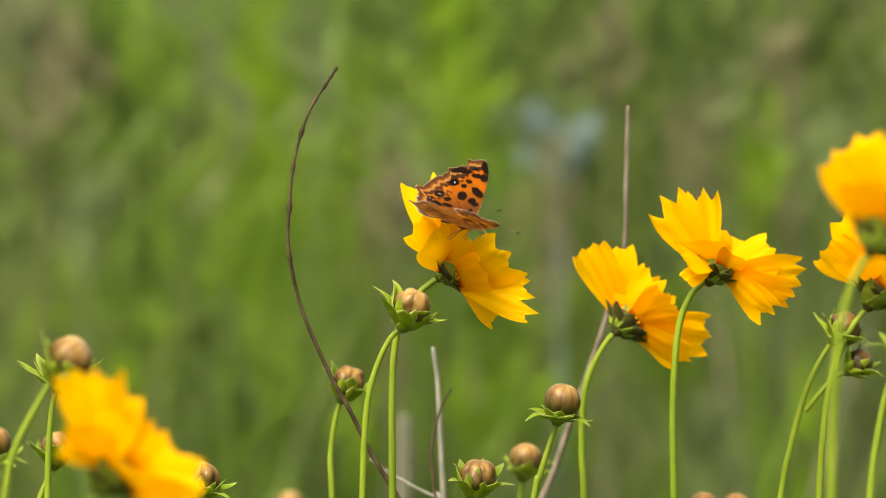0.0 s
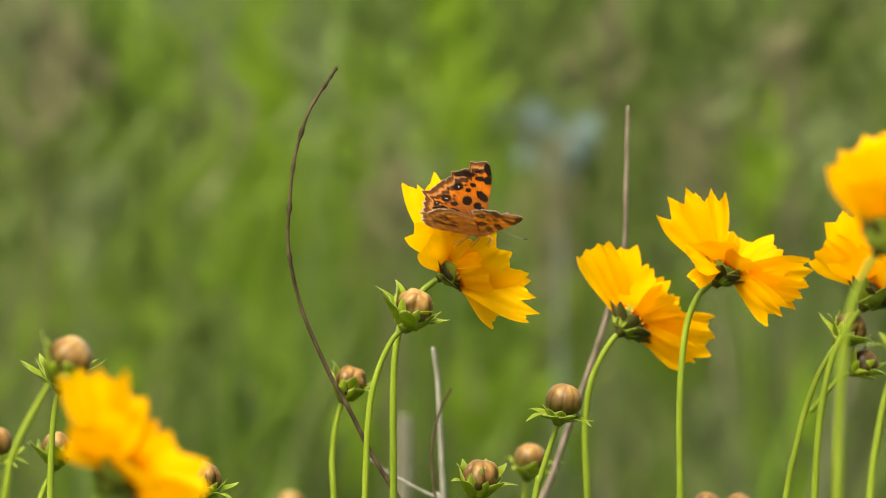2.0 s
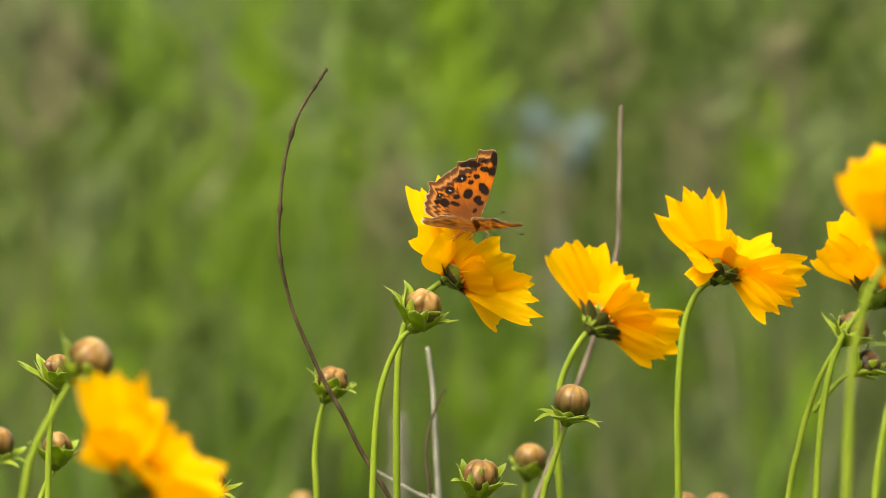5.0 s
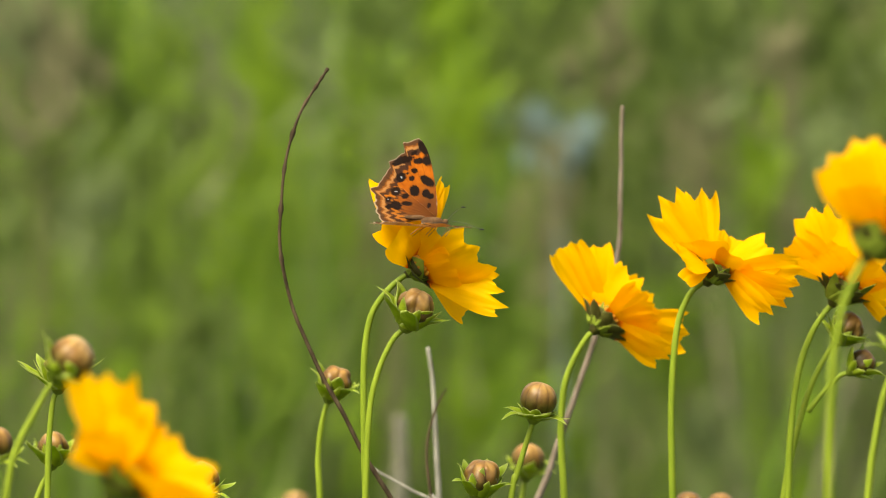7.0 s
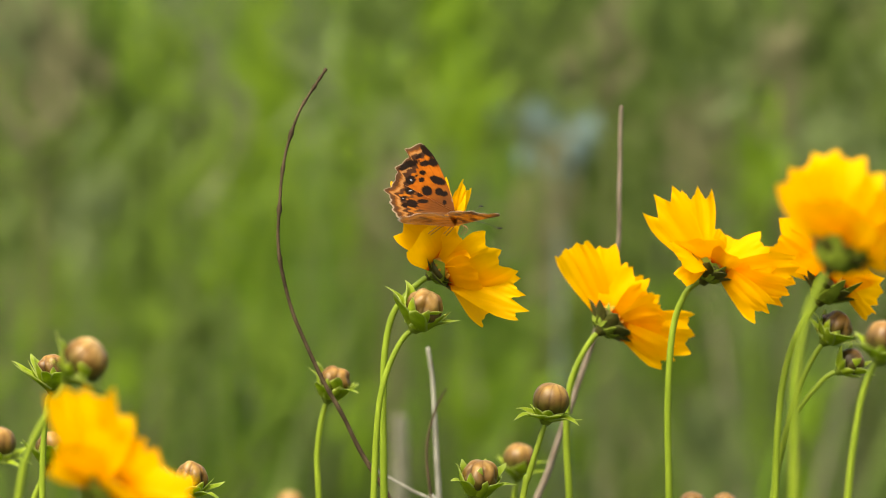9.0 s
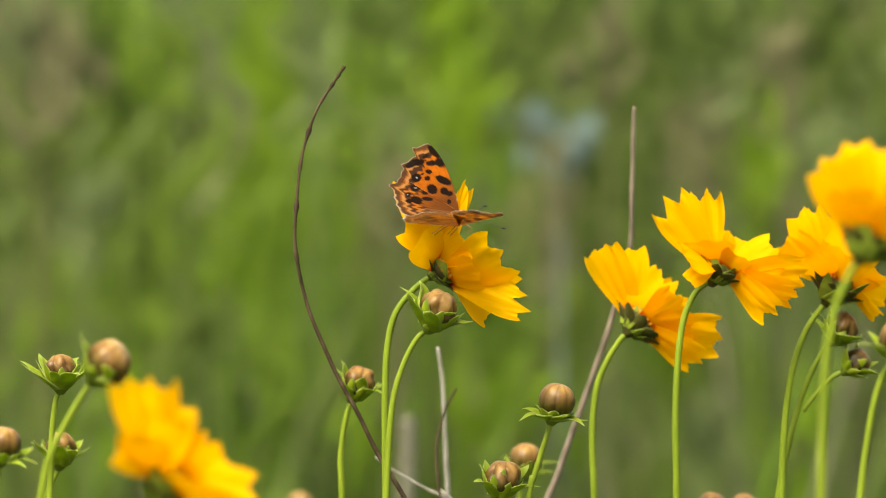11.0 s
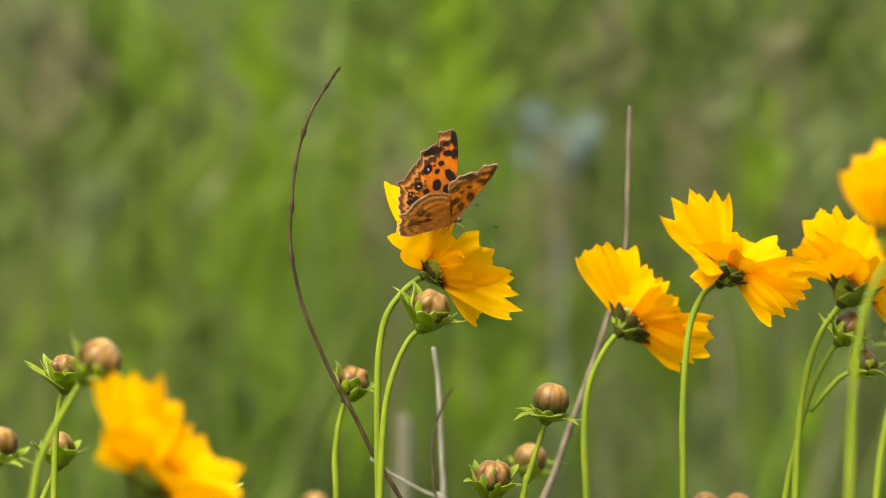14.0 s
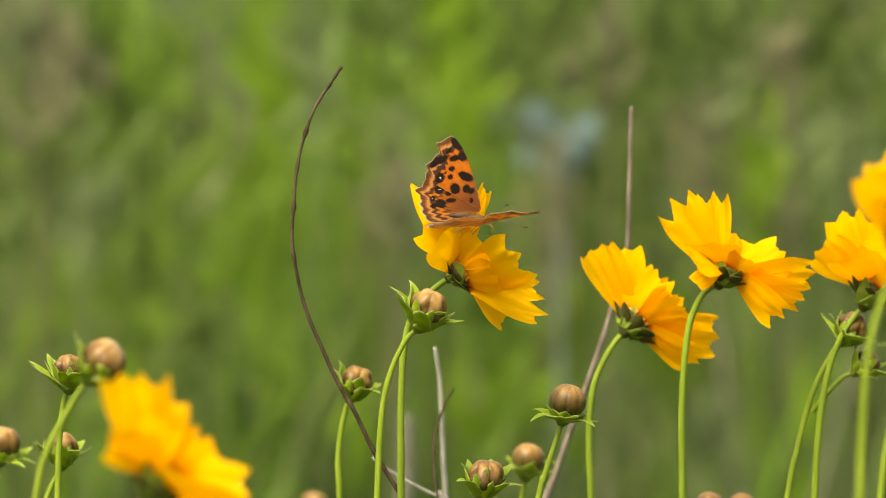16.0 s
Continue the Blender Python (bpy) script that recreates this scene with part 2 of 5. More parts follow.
TWIG_ROOT, TWIG_PATH = (0.0450, 1.5142), [(0.0000, 0.0000), (-0.0055, 0.2182), (-0.0292, 0.4149), (-0.0474, 0.4849), (-0.0534, 0.5013), (-0.0585, 0.5121), (-0.0627, 0.5190), (-0.0678, 0.5279), (-0.0734, 0.5390), (-0.0792, 0.5502), (-0.0844, 0.5613), (-0.0880, 0.5707), (-0.0903, 0.5805), (-0.0912, 0.5894), (-0.0911, 0.5996), (-0.0903, 0.6101), (-0.0880, 0.6207), (-0.0848, 0.6298), (-0.0804, 0.6369), (-0.0768, 0.6422)]
DRYSTEM_ROOT, DRYSTEM_PATH = (-0.0094, 1.6138), [(0.0000, 0.0000), (0.0044, 0.2187), (0.0232, 0.4160), (0.0377, 0.4860), (0.0413, 0.4984), (0.0449, 0.5070), (0.0494, 0.5207), (0.0548, 0.5353), (0.0593, 0.5490), (0.0638, 0.5645), (0.0674, 0.5808), (0.0679, 0.5989), (0.0680, 0.6134), (0.0685, 0.6246)]
DRY_ROOT, DRY_PATH = (0.0064, 1.6138), [(0.0000, 0.0000), (-0.0007, 0.2243), (-0.0038, 0.4284), (-0.0062, 0.4984), (-0.0068, 0.5098), (-0.0075, 0.5244), (-0.0082, 0.5372), (-0.0097, 0.5472)]
FORK_ROOT, FORK_PATH = (0.0122, 1.5939), [(0.0000, 0.0000), (-0.0015, 0.2208), (-0.0082, 0.4207), (-0.0133, 0.4907), (-0.0144, 0.5012), (-0.0157, 0.5124), (-0.0151, 0.5214), (-0.0126, 0.5304), (-0.0094, 0.5362)]
PALE_ROOT, PALE_PATH = (-0.0235, 2.1916), [(0.0000, 0.0000), (0.0007, 0.1886), (0.0038, 0.3491), (0.0062, 0.4191), (0.0067, 0.4295), (0.0070, 0.4420), (0.0070, 0.4549)]
STRAND_ROOT, STRAND_PATH = (0.2011, 1.5939), [(0.0000, 0.0000), (-0.0227, 0.2237), (-0.1209, 0.4270), (-0.1965, 0.4970), (-0.2022, 0.5008), (-0.2081, 0.5037), (-0.2141, 0.5070), (-0.2198, 0.5102), (-0.2243, 0.5138)]
SIDE_PATH = [(0.0318, 0.5337), (0.0357, 0.5387), (0.0409, 0.5443), (0.0448, 0.5460)]
# flower heads: the way that each faces, and its rays: end (from the head's heart) and width in millimetres, roll in degrees,
# the lengths of the lobes of the end, the depth of the notches between them
F1_AXIS, F1_RAYS = (0.771, -0.301, 0.561), ((18.1, -9.0, 4.8, 18.6, 15, (0.93, 1.0, 1.04), 0.163), (24.8, -7.0, -9.0, 14.1, 10, (0.98, 1.08, 0.98, 0.86), 0.2), (13.6, 5.0, -16.7, 12.2, 55, (0.96, 1.0), 0.075), (-11.8, 12.0, 26.2, 12.8, 15, (1.0, 0.99), 0.25), (-4.9, 13.0, 26.8, 12.8, 10, (0.97, 1.0, 0.93), 0.2), (0.9, 14.0, 25.7, 12.8, 10, (0.93, 1.0, 0.97), 0.175), (5.1, 13.0, 24.3, 9.6, 35, (1.0, 1.05, 0.8), 0.15), (-11.9, -2.0, 14.2, 12.2, 35, (1.0, 0.96, 0.9), 0.15), (-6.8, -13.0, 10.6, 14.7, 30, (0.97, 1.0, 0.97), 0.037), (6.2, -5.0, 8.1, 12.2, 25, (0.97, 1.0, 0.97), 0.037), (10.0, -9.0, -0.5, 12.5, 18, (0.95, 1.0, 0.96), 0.06))
F2_AXIS, F2_RAYS = (0.699, 0.359, 0.619), ((-12.7, -1.0, 23.2, 14.1, 22, (0.96, 1.0, 1.01, 0.98), 0.062), (-3.1, 1.0, 23.1, 13.4, 15, (0.96, 1.0, 1.03), 0.1), (5.9, -2.0, 16.8, 15.4, 20, (1.0, 1.02, 0.97), 0.163), (13.3, -5.0, 7.5, 16.0, 20, (0.95, 1.02, 1.0), 0.175), (16.7, -5.0, 0.5, 14.1, 25, (0.97, 1.02, 0.98), 0.15), (25.6, 1.0, -4.9, 15.4, 15, (0.98, 1.02, 1.0), 0.15), (19.5, -6.0, -12.6, 14.1, 40, (0.97, 1.0, 0.85), 0.125), (10.1, 12.0, 12.9, 15.4, 10, (0.95, 1.0, 0.95), 0.125), (18.1, 13.0, 0.4, 15.4, 10, (0.95, 1.0, 0.95), 0.125), (1.2, 10.0, 14.9, 15.4, 10, (0.95, 1.0, 0.95), 0.125))
F3_AXIS, F3_RAYS = (0.500, 0.100, 0.860), ((-18.2, 1.0, 20.5, 14.7, 15, (0.94, 1.04, 0.98), 0.25), (-4.0, 4.0, 23.0, 11.0, 10, (1.0, 1.05, 1.0), 0.15), (-12.0, -13.0, 4.5, 12.8, 55, (0.98, 1.0, 0.98), 0.075), (2.6, 13.0, 10.2, 7.7, 10, (0.9, 1.0, 0.9), 0.025), (9.6, 11.0, 6.7, 14.1, 35, (0.95, 1.0, 0.97), 0.062), (18.1, 3.0, 4.8, 15.4, 30, (0.93, 1.0, 1.0), 0.15), (26.2, 0.0, -1.1, 14.1, 38, (0.98, 1.04, 0.98), 0.163), (23.3, -3.0, -9.3, 12.2, 35, (1.0, 1.0, 0.97), 0.15), (16.3, -7.0, -15.0, 12.2, 35, (1.0, 1.0, 0.93), 0.15), (-10.3, -8.0, -4.0, 7.0, 30, (0.97, 1.0), 0.062), (-4.9, -9.0, 8.9, 16.6, 25, (0.97, 1.0, 0.96), 0.062), (6.9, -6.0, 3.5, 15.4, 30, (0.95, 1.0, 0.95), 0.1))
F4_AXIS, F4_RAYS = (0.503, 0.121, 0.856), ((-16.7, -2.0, 13.3, 16.0, 25, (0.95, 1.0, 1.0, 0.93), 0.1), (-10.1, 1.0, 23.0, 14.1, 20, (0.93, 1.02, 1.0), 0.125), (-3.8, 2.0, 22.6, 12.2, 20, (1.03, 0.96, 0.95), 0.125), (1.5, -2.0, 20.5, 13.4, 20, (0.95, 1.0, 0.97), 0.075), (-10.6, -11.0, 9.8, 14.7, 40, (0.96, 1.0, 0.97), 0.062), (-0.2, -11.0, 11.5, 14.7, 45, (0.96, 1.0, 0.97), 0.062), (11.2, -3.0, 5.2, 14.1, 25, (0.95, 1.0, 0.96), 0.075), (16.6, 2.0, -3.6, 14.1, 40, (0.95, 1.0, 0.96), 0.1), (12.5, -2.0, -11.6, 11.5, 65, (1.0, 0.95), 0.1), (9.3, 10.0, 13.2, 15.4, 10, (0.95, 1.0, 0.95), 0.125))
F5_AXIS, F5_RAYS = (0.505, 0.303, 0.808), ((-11.7, -2.0, 19.2, 14.1, 15, (0.97, 1.0, 0.97), 0.062), (-6.4, 2.0, 22.6, 14.1, 15, (0.95, 1.0, 0.98), 0.075), (-0.4, 3.0, 25.0, 15.4, 15, (0.95, 1.0, 0.95), 0.075), (6.4, 4.0, 22.1, 15.4, 15, (0.95, 1.0, 0.95), 0.1), (12.6, 2.0, 15.3, 15.4, 15, (0.95, 1.0, 0.95), 0.125), (14.3, -2.0, 7.2, 15.4, 20, (0.95, 1.0, 0.95), 0.125), (11.2, -6.0, -0.2, 14.1, 35, (0.95, 1.0, 0.95), 0.125), (-4.7, -12.0, 13.5, 14.1, 30, (0.95, 1.0, 0.95), 0.062), (3.7, -12.0, 10.7, 14.1, 30, (0.95, 1.0, 0.95), 0.062))
FL_AXIS, FL_RAYS = (0.621, -0.050, 0.782), ((-9.4, -1.0, 24.9, 12.2, 15, (0.95, 1.0, 0.99), 0.1), (-2.9, 2.0, 23.5, 12.2, 12, (1.05, 0.98, 0.86), 0.112), (2.2, -3.0, 14.5, 12.2, 12, (0.97, 1.0, 0.95), 0.1), (3.8, 9.0, 14.4, 13.4, 10, (0.95, 1.0, 0.97), 0.125), (7.9, 8.0, 9.9, 12.8, 10, (0.97, 1.0, 0.97), 0.125), (15.4, 3.0, 3.7, 14.7, 12, (0.95, 1.0, 0.98), 0.088), (22.1, -1.0, -3.5, 15.4, 20, (0.95, 1.0, 0.97), 0.125), (19.7, -7.0, -10.4, 14.1, 30, (0.95, 1.0, 0.95), 0.125), (-12.6, -8.0, 8.6, 9.0, 40, (0.95, 1.0), 0.062), (-6.7, -13.0, 12.7, 13.4, 30, (0.96, 1.0, 0.97), 0.062), (7.4, -16.0, 1.0, 13.4, 35, (0.96, 1.0, 0.97), 0.062), (0.2, 8.0, 18.4, 14.7, 10, (0.96, 1.0, 0.97), 0.062))
# tufts in the meadow behind: x, y, height, spread, blades
BRIGHT_TUFTS = ((-0.131, 3.40, 0.64, 0.010, 60), (-0.147, 4.20, 0.62, 0.019, 110), (-0.214, 5.00, 0.60, 0.022, 120), (-0.373, 6.50, 0.68, 0.033, 120), (-0.677, 8.50, 0.72, 0.085, 240), (-0.512, 8.00, 0.66, 0.080, 240), (0.029, 4.00, 0.62, 0.013, 80), (0.019, 5.50, 0.56, 0.021, 90), (-0.323, 4.00, 0.50, 0.014, 90), (-0.426, 5.00, 0.48, 0.022, 100), (-0.275, 3.60, 0.42, 0.012, 60), (0.261, 4.20, 0.48, 0.010, 60), (0.331, 5.20, 0.50, 0.013, 60), (-0.058, 3.60, 0.36, 0.014, 80), (-0.090, 4.40, 0.34, 0.025, 90), (0.032, 3.80, 0.36, 0.012, 60), (-0.199, 6.50, 0.64, 0.022, 80), (-0.061, 6.50, 0.60, 0.018, 60))
DRY_TUFTS = ((0.185, 5.60, 0.52, 0.021, 70), (0.247, 6.40, 0.56, 0.021, 60), (0.447, 6.50, 0.66, 0.029, 110), (0.366, 5.00, 0.56, 0.017, 60), (0.380, 7.00, 0.60, 0.020, 70), (0.591, 7.00, 0.55, 0.023, 40), (0.273, 8.00, 0.74, 0.036, 90), (0.126, 4.40, 0.46, 0.013, 60), (-0.223, 4.60, 0.34, 0.013, 60), (-0.039, 4.20, 0.44, 0.007, 30), (0.096, 4.40, 0.34, 0.013, 50), (-0.566, 8.00, 0.60, 0.036, 50), (0.265, 4.60, 0.28, 0.015, 50), (0.125, 5.20, 0.42, 0.012, 40), (-0.071, 10.00, 0.78, 0.056, 90), (0.188, 4.60, 0.42, 0.010, 40), (0.042, 5.00, 0.30, 0.015, 40))
# broad-leaved weeds: x, y, height, leaf length, leaves
WEEDS = ((0.079, 4.60, 0.439, 0.032, 6), (0.093, 4.70, 0.438, 0.032, 6), (0.103, 4.60, 0.446, 0.032, 7), (0.117, 4.70, 0.435, 0.032, 6), (0.127, 4.60, 0.435, 0.030, 5), (0.324, 6.00, 0.417, 0.040, 6))


# ---- building blocks ----
def mesh_of(name, verts, faces, mat, smooth=True):
    me = bpy.data.meshes.new(name)
    me.from_pydata([tuple(v) for v in verts], [], faces)
    me.materials.append(mat)
    if smooth:
        me.polygons.foreach_set("use_smooth", [True] * len(me.polygons))
    me.update()
    return me


def part(name, me, parent, m=None, label=""):
    ob = new(name, me)
    ob.parent = parent
    if m is not None:
        ob.matrix_basis = m
    return tagged(ob, label)


def smooth_path(points, steps=7):
    """Points along a Catmull-Rom line through the given ones."""
    p = [Vector(q) for q in points]
    p = [p[0] * 2 - p[1], *p, p[-1] * 2 - p[-2]]
    out = []
    for i in range(1, len(p) - 2):
        for k in range(steps):
            s = k / steps
            a, b, c, d = p[i - 1], p[i], p[i + 1], p[i + 2]
            out.append(0.5 * (2 * b + (c - a) * s + (2 * a - 5 * b + 4 * c - d) * s ** 2 + (3 * b - a - 3 * c + d) * s ** 3))
    return [*out, p[-2]]


def tube(name, line, radius, mat, sides=10, knots=()):
    """A round stalk along a line; radius is a number at the foot and at the top, knots are swellings (share, gain)."""
    foot, top = radius
    verts, faces = [], []
    n = len(line)
    side = Vector((0, 1, 0))
    for i, q in enumerate(line):
        way = (line[min(i + 1, n - 1)] - line[max(i - 1, 0)]).normalized()
        u = (side - way * side.dot(way)).normalized()
        v = way.cross(u)
        s = i / (n - 1)
        r = foot + (top - foot) * s
        r *= 1 + 0.07 * noise.noise(q * 130) + sum(g * math.exp(-((s - k) * 150) ** 2) for k, g in knots)
        for j in range(sides):
            w = 2 * math.pi * j / sides
            verts.append(q + (u * math.cos(w) + v * math.sin(w)) * r)
        if i:
            o = (i - 1) * sides
            faces += [(o + j, o + (j + 1) % sides, o + sides + (j + 1) % sides, o + sides + j) for j in range(sides)]
    faces += [tuple(range(sides))[::-1], tuple(range((n - 1) * sides, n * sides))]
    return mesh_of(name, verts, faces, mat)


def facing(axis):
    """A turn whose z is the given way."""
    return Vector(axis).to_track_quat("Z", "Y").to_matrix().to_4x4()


def petal_mesh(rng, length, width, tips, notch, bow, fold):
    """A wedge-shaped ray along x whose end is cut into lobes of the given lengths, with shallow pleats along it."""
    n = len(tips)
    cols, rows = 14 * n + 1, 16
    verts, faces = [], []
    peaks = [0.5 + 0.88 * (k / (n - 1) - 0.5) + rng.uniform(-0.16, 0.16) / n * (0 < k < n - 1) for k in range(n)]
    deep = [notch * rng.uniform(0.6, 1.3) for _ in range(n)]
    nick = [rng.uniform(0.0, 0.05) for _ in tips]
    seed = rng.uniform(0, 90)
    lean = rng.uniform(-0.05, 0.05)
    for i in range(rows):
        s = i / (rows - 1)
        half = width * 0.5 * (0.50 + 0.50 * math.sin(min(1.0, s * 1.2) * math.pi / 2) ** 1.2)
        for j in range(cols):
            share = j / (cols - 1)
            v = 2 * share - 1
            k = sum(share >= p for p in peaks) - 1
            if k < 0 or k == n - 1:
                f = abs(share - peaks[max(k, 0)]) / 0.06
                end = tips[max(k, 0)] - 0.13 * f ** 1.6
            else:
                f = (share - peaks[k]) / (peaks[k + 1] - peaks[k])
                end = tips[k] + (tips[k + 1] - tips[k]) * f - deep[k] * (1 - abs(2 * f - 1)) ** 0.85
                end -= nick[k] * math.exp(-((f - 0.22) / 0.07) ** 2) - 0.5 * nick[k + 1] * math.exp(-((f - 0.74) / 0.06) ** 2)
            f = share * n
            x = length * s * (1 + (end - 1) * s ** 2.2)
            y = half * v * (1 - 0.05 * s ** 5) + lean * x * s
            z = bow * length * 4 * s * (1 - s) + fold * length * (v * v - 0.35) * (0.3 + 0.7 * s) * 0.5
            z -= 0.005 * length * math.cos(2 * math.pi * f) * min(1.0, 1.6 * s)
            z += 0.055 * length * s * noise.noise(Vector((s * 1.7 + seed, v * 1.5, seed * 0.3)))
            z += 0.03 * length * s ** 4 * noise.noise(Vector((s * 3.0, v * 5.0 + seed, 4.0)))
            verts.append((x, y, z))
    for i in range(rows - 1):
        for j in range(cols - 1):
            o = i * cols + j
            faces.append((o, o + 1, o + cols + 1, o + cols))
    return mesh_of("petal", verts, faces, PETAL)


def leaflet_mesh(rng, name, length, width, curl, mat, dip=0.18, pointed=False):
    """A keeled green leaflet along x that curls towards z: oval, or tapering to a point."""
    cols, rows = 9, 12
    verts, faces, rims = [], [], []
    for layer in (0, 1):
        for i in range(rows):
            s = i / (rows - 1)
            half = width * 0.5 * ((0.90 + 0.62 * s) * (1 - s) ** 0.82 if pointed else 1.06 * math.sin(math.pi * (0.26 + 0.73 * s)) ** 0.95)
            for j in range(cols):
                v = -1 + 2 * j / (cols - 1)
                x = length * s * (1 - 0.12 * curl * s)
                z = length * (curl * s ** 2 - 0.09 * s ** 5 + dip * (2 * half * v / width) ** 2 * width / length) - layer * 0.0003 * (1 - 0.7 * s)
                verts.append((x, max(half, 0.00012) * v, z))
                rims.append(max(abs(v) ** 5, s ** 4))
    off = rows * cols
    for i in range(rows - 1):
        for j in range(cols - 1):
            o = i * cols + j
            faces.append((o, o + 1, o + cols + 1, o + cols))
            faces.append((off + o, off + o + cols, off + o + cols + 1, off + o + 1))
        for j in (0, cols - 1):
            o = i * cols + j
            q = (o, o + cols, off + o + cols, off + o)
            faces.append(q if j == 0 else q[::-1])
    me = mesh_of(name, verts, faces, mat)
    me.attributes.new("rim", "FLOAT", "POINT").data.foreach_set("value", rims)
    return me


def lathe(name, profile, mat, sides=28, lobes=0, depth=0.0, twist=0.0, sharp=1.0):
    """A round body about z from (radius, height) pairs; lobes bulge round it."""
    verts, faces = [], []
    for i, (r, z) in enumerate(profile):
        s = i / (len(profile) - 1)
        for j in range(sides):
            w = 2 * math.pi * j / sides
            g = 1 - depth * (1 - abs(math.sin(lobes * (w + twist * s) / 2)) ** sharp) * math.sin(math.pi * min(1, 0.25 + s * 0.75)) if lobes else 1
            verts.append((r * g * math.cos(w), r * g * math.sin(w), z))
        if i:
            o = (i - 1) * sides
            faces += [(o + j, o + (j + 1) % sides, o + sides + (j + 1) % sides, o + sides + j) for j in range(sides)]
    faces += [tuple(range(sides))[::-1], tuple(range((len(profile) - 1) * sides, len(profile) * sides))]
    return mesh_of(name, verts, faces, mat)


def head_pose(tip, axis, spin=0.0):
    return Matrix.Translation(tip) @ facing(axis) @ pose(0, 0, 0, 0, 0, spin)


def flower_head(plant, rng, tip, axis, rim, rise, rays, leafy=1.0, spread=50.0):
    """Receptacle, bracts, disc and rays at the end of a stalk. rim: the radius at the foot of the rays; rise: its height over the stalk's end."""
    at = head_pose(tip, axis)
    r = rim
    part("receptacle", lathe("receptacle", [(0.0011, -0.0016), (0.30 * r, 0.0), (0.55 * r, 0.22 * rise), (0.76 * r, 0.58 * rise), (0.84 * r, rise)], BRACT), plant, at)
    for i in range(8):
        me = leaflet_mesh(rng, "outer_bract", (0.9 * r + 0.8 * rise) * leafy * rng.uniform(0.85, 1.15), (0.92 if leafy > 1 else 1.22) * r, rng.uniform(0.12, 0.40), SEPAL_DARK, 0.08, leafy > 1)
        part("outer_bract", me, plant, at @ pose(0, 0, 0.0002, 0, 0, i * 45 + rng.uniform(-8, 8)) @ pose(0.30 * r, 0, 0, 0, -(90 - spread + rng.uniform(-12, 12)), 0))
    for i in range(8):
        me = leaflet_mesh(rng, "inner_bract", (0.62 * r + 0.40 * rise) * rng.uniform(0.9, 1.1), 0.66 * r, 0.10, BRACT, 0.12)
        part("inner_bract", me, plant, at @ pose(0, 0, 0.35 * rise, 0, 0, i * 45 + 22) @ pose(0.60 * r, 0, 0, 0, -rng.uniform(24, 34), 0))
    part("disc", lathe("disc", [(0.80 * r, rise * 0.92), (0.82 * r, rise * 1.15), (0.70 * r, rise * 1.35), (0.40 * r, rise * 1.5), (0.0004, rise * 1.55)], FLORET, 48, 16, 0.22), plant, at, "orange-yellow floret disc")
    front = Vector(axis).normalized()
    heart = Vector(tip) + front * rise
    for ex, ey, ez, wide, roll, tips, notch in rays:
        end = Vector((ex, ey, ez)) * 0.001
        out = (end - front * end.dot(front)).normalized()
        foot = out * rim * 0.62
        way = (end - foot).normalized()
        flat = Vector((0, -1, 0))
        flat = (flat - way * flat.dot(way)).normalized()
        round_way = front.cross(out)
        turns = [Matrix.Rotation(radians(q), 3, way) @ flat.cross(way) for q in (roll, -roll)]
        side_way = max(turns, key=lambda q: abs(q.dot(round_way)))
        side_way = side_way if side_way.dot(round_way) > 0 else -side_way
        turn = Matrix((way, side_way, way.cross(side_way))).transposed().to_4x4()
        me = petal_mesh(rng, (end - foot).length, wide * 0.001, tips, notch, rng.uniform(-0.035, 0.02), rng.uniform(-0.02, 0.05))
        part("petal", me, plant, Matrix.Translation(heart + foot) @ turn)


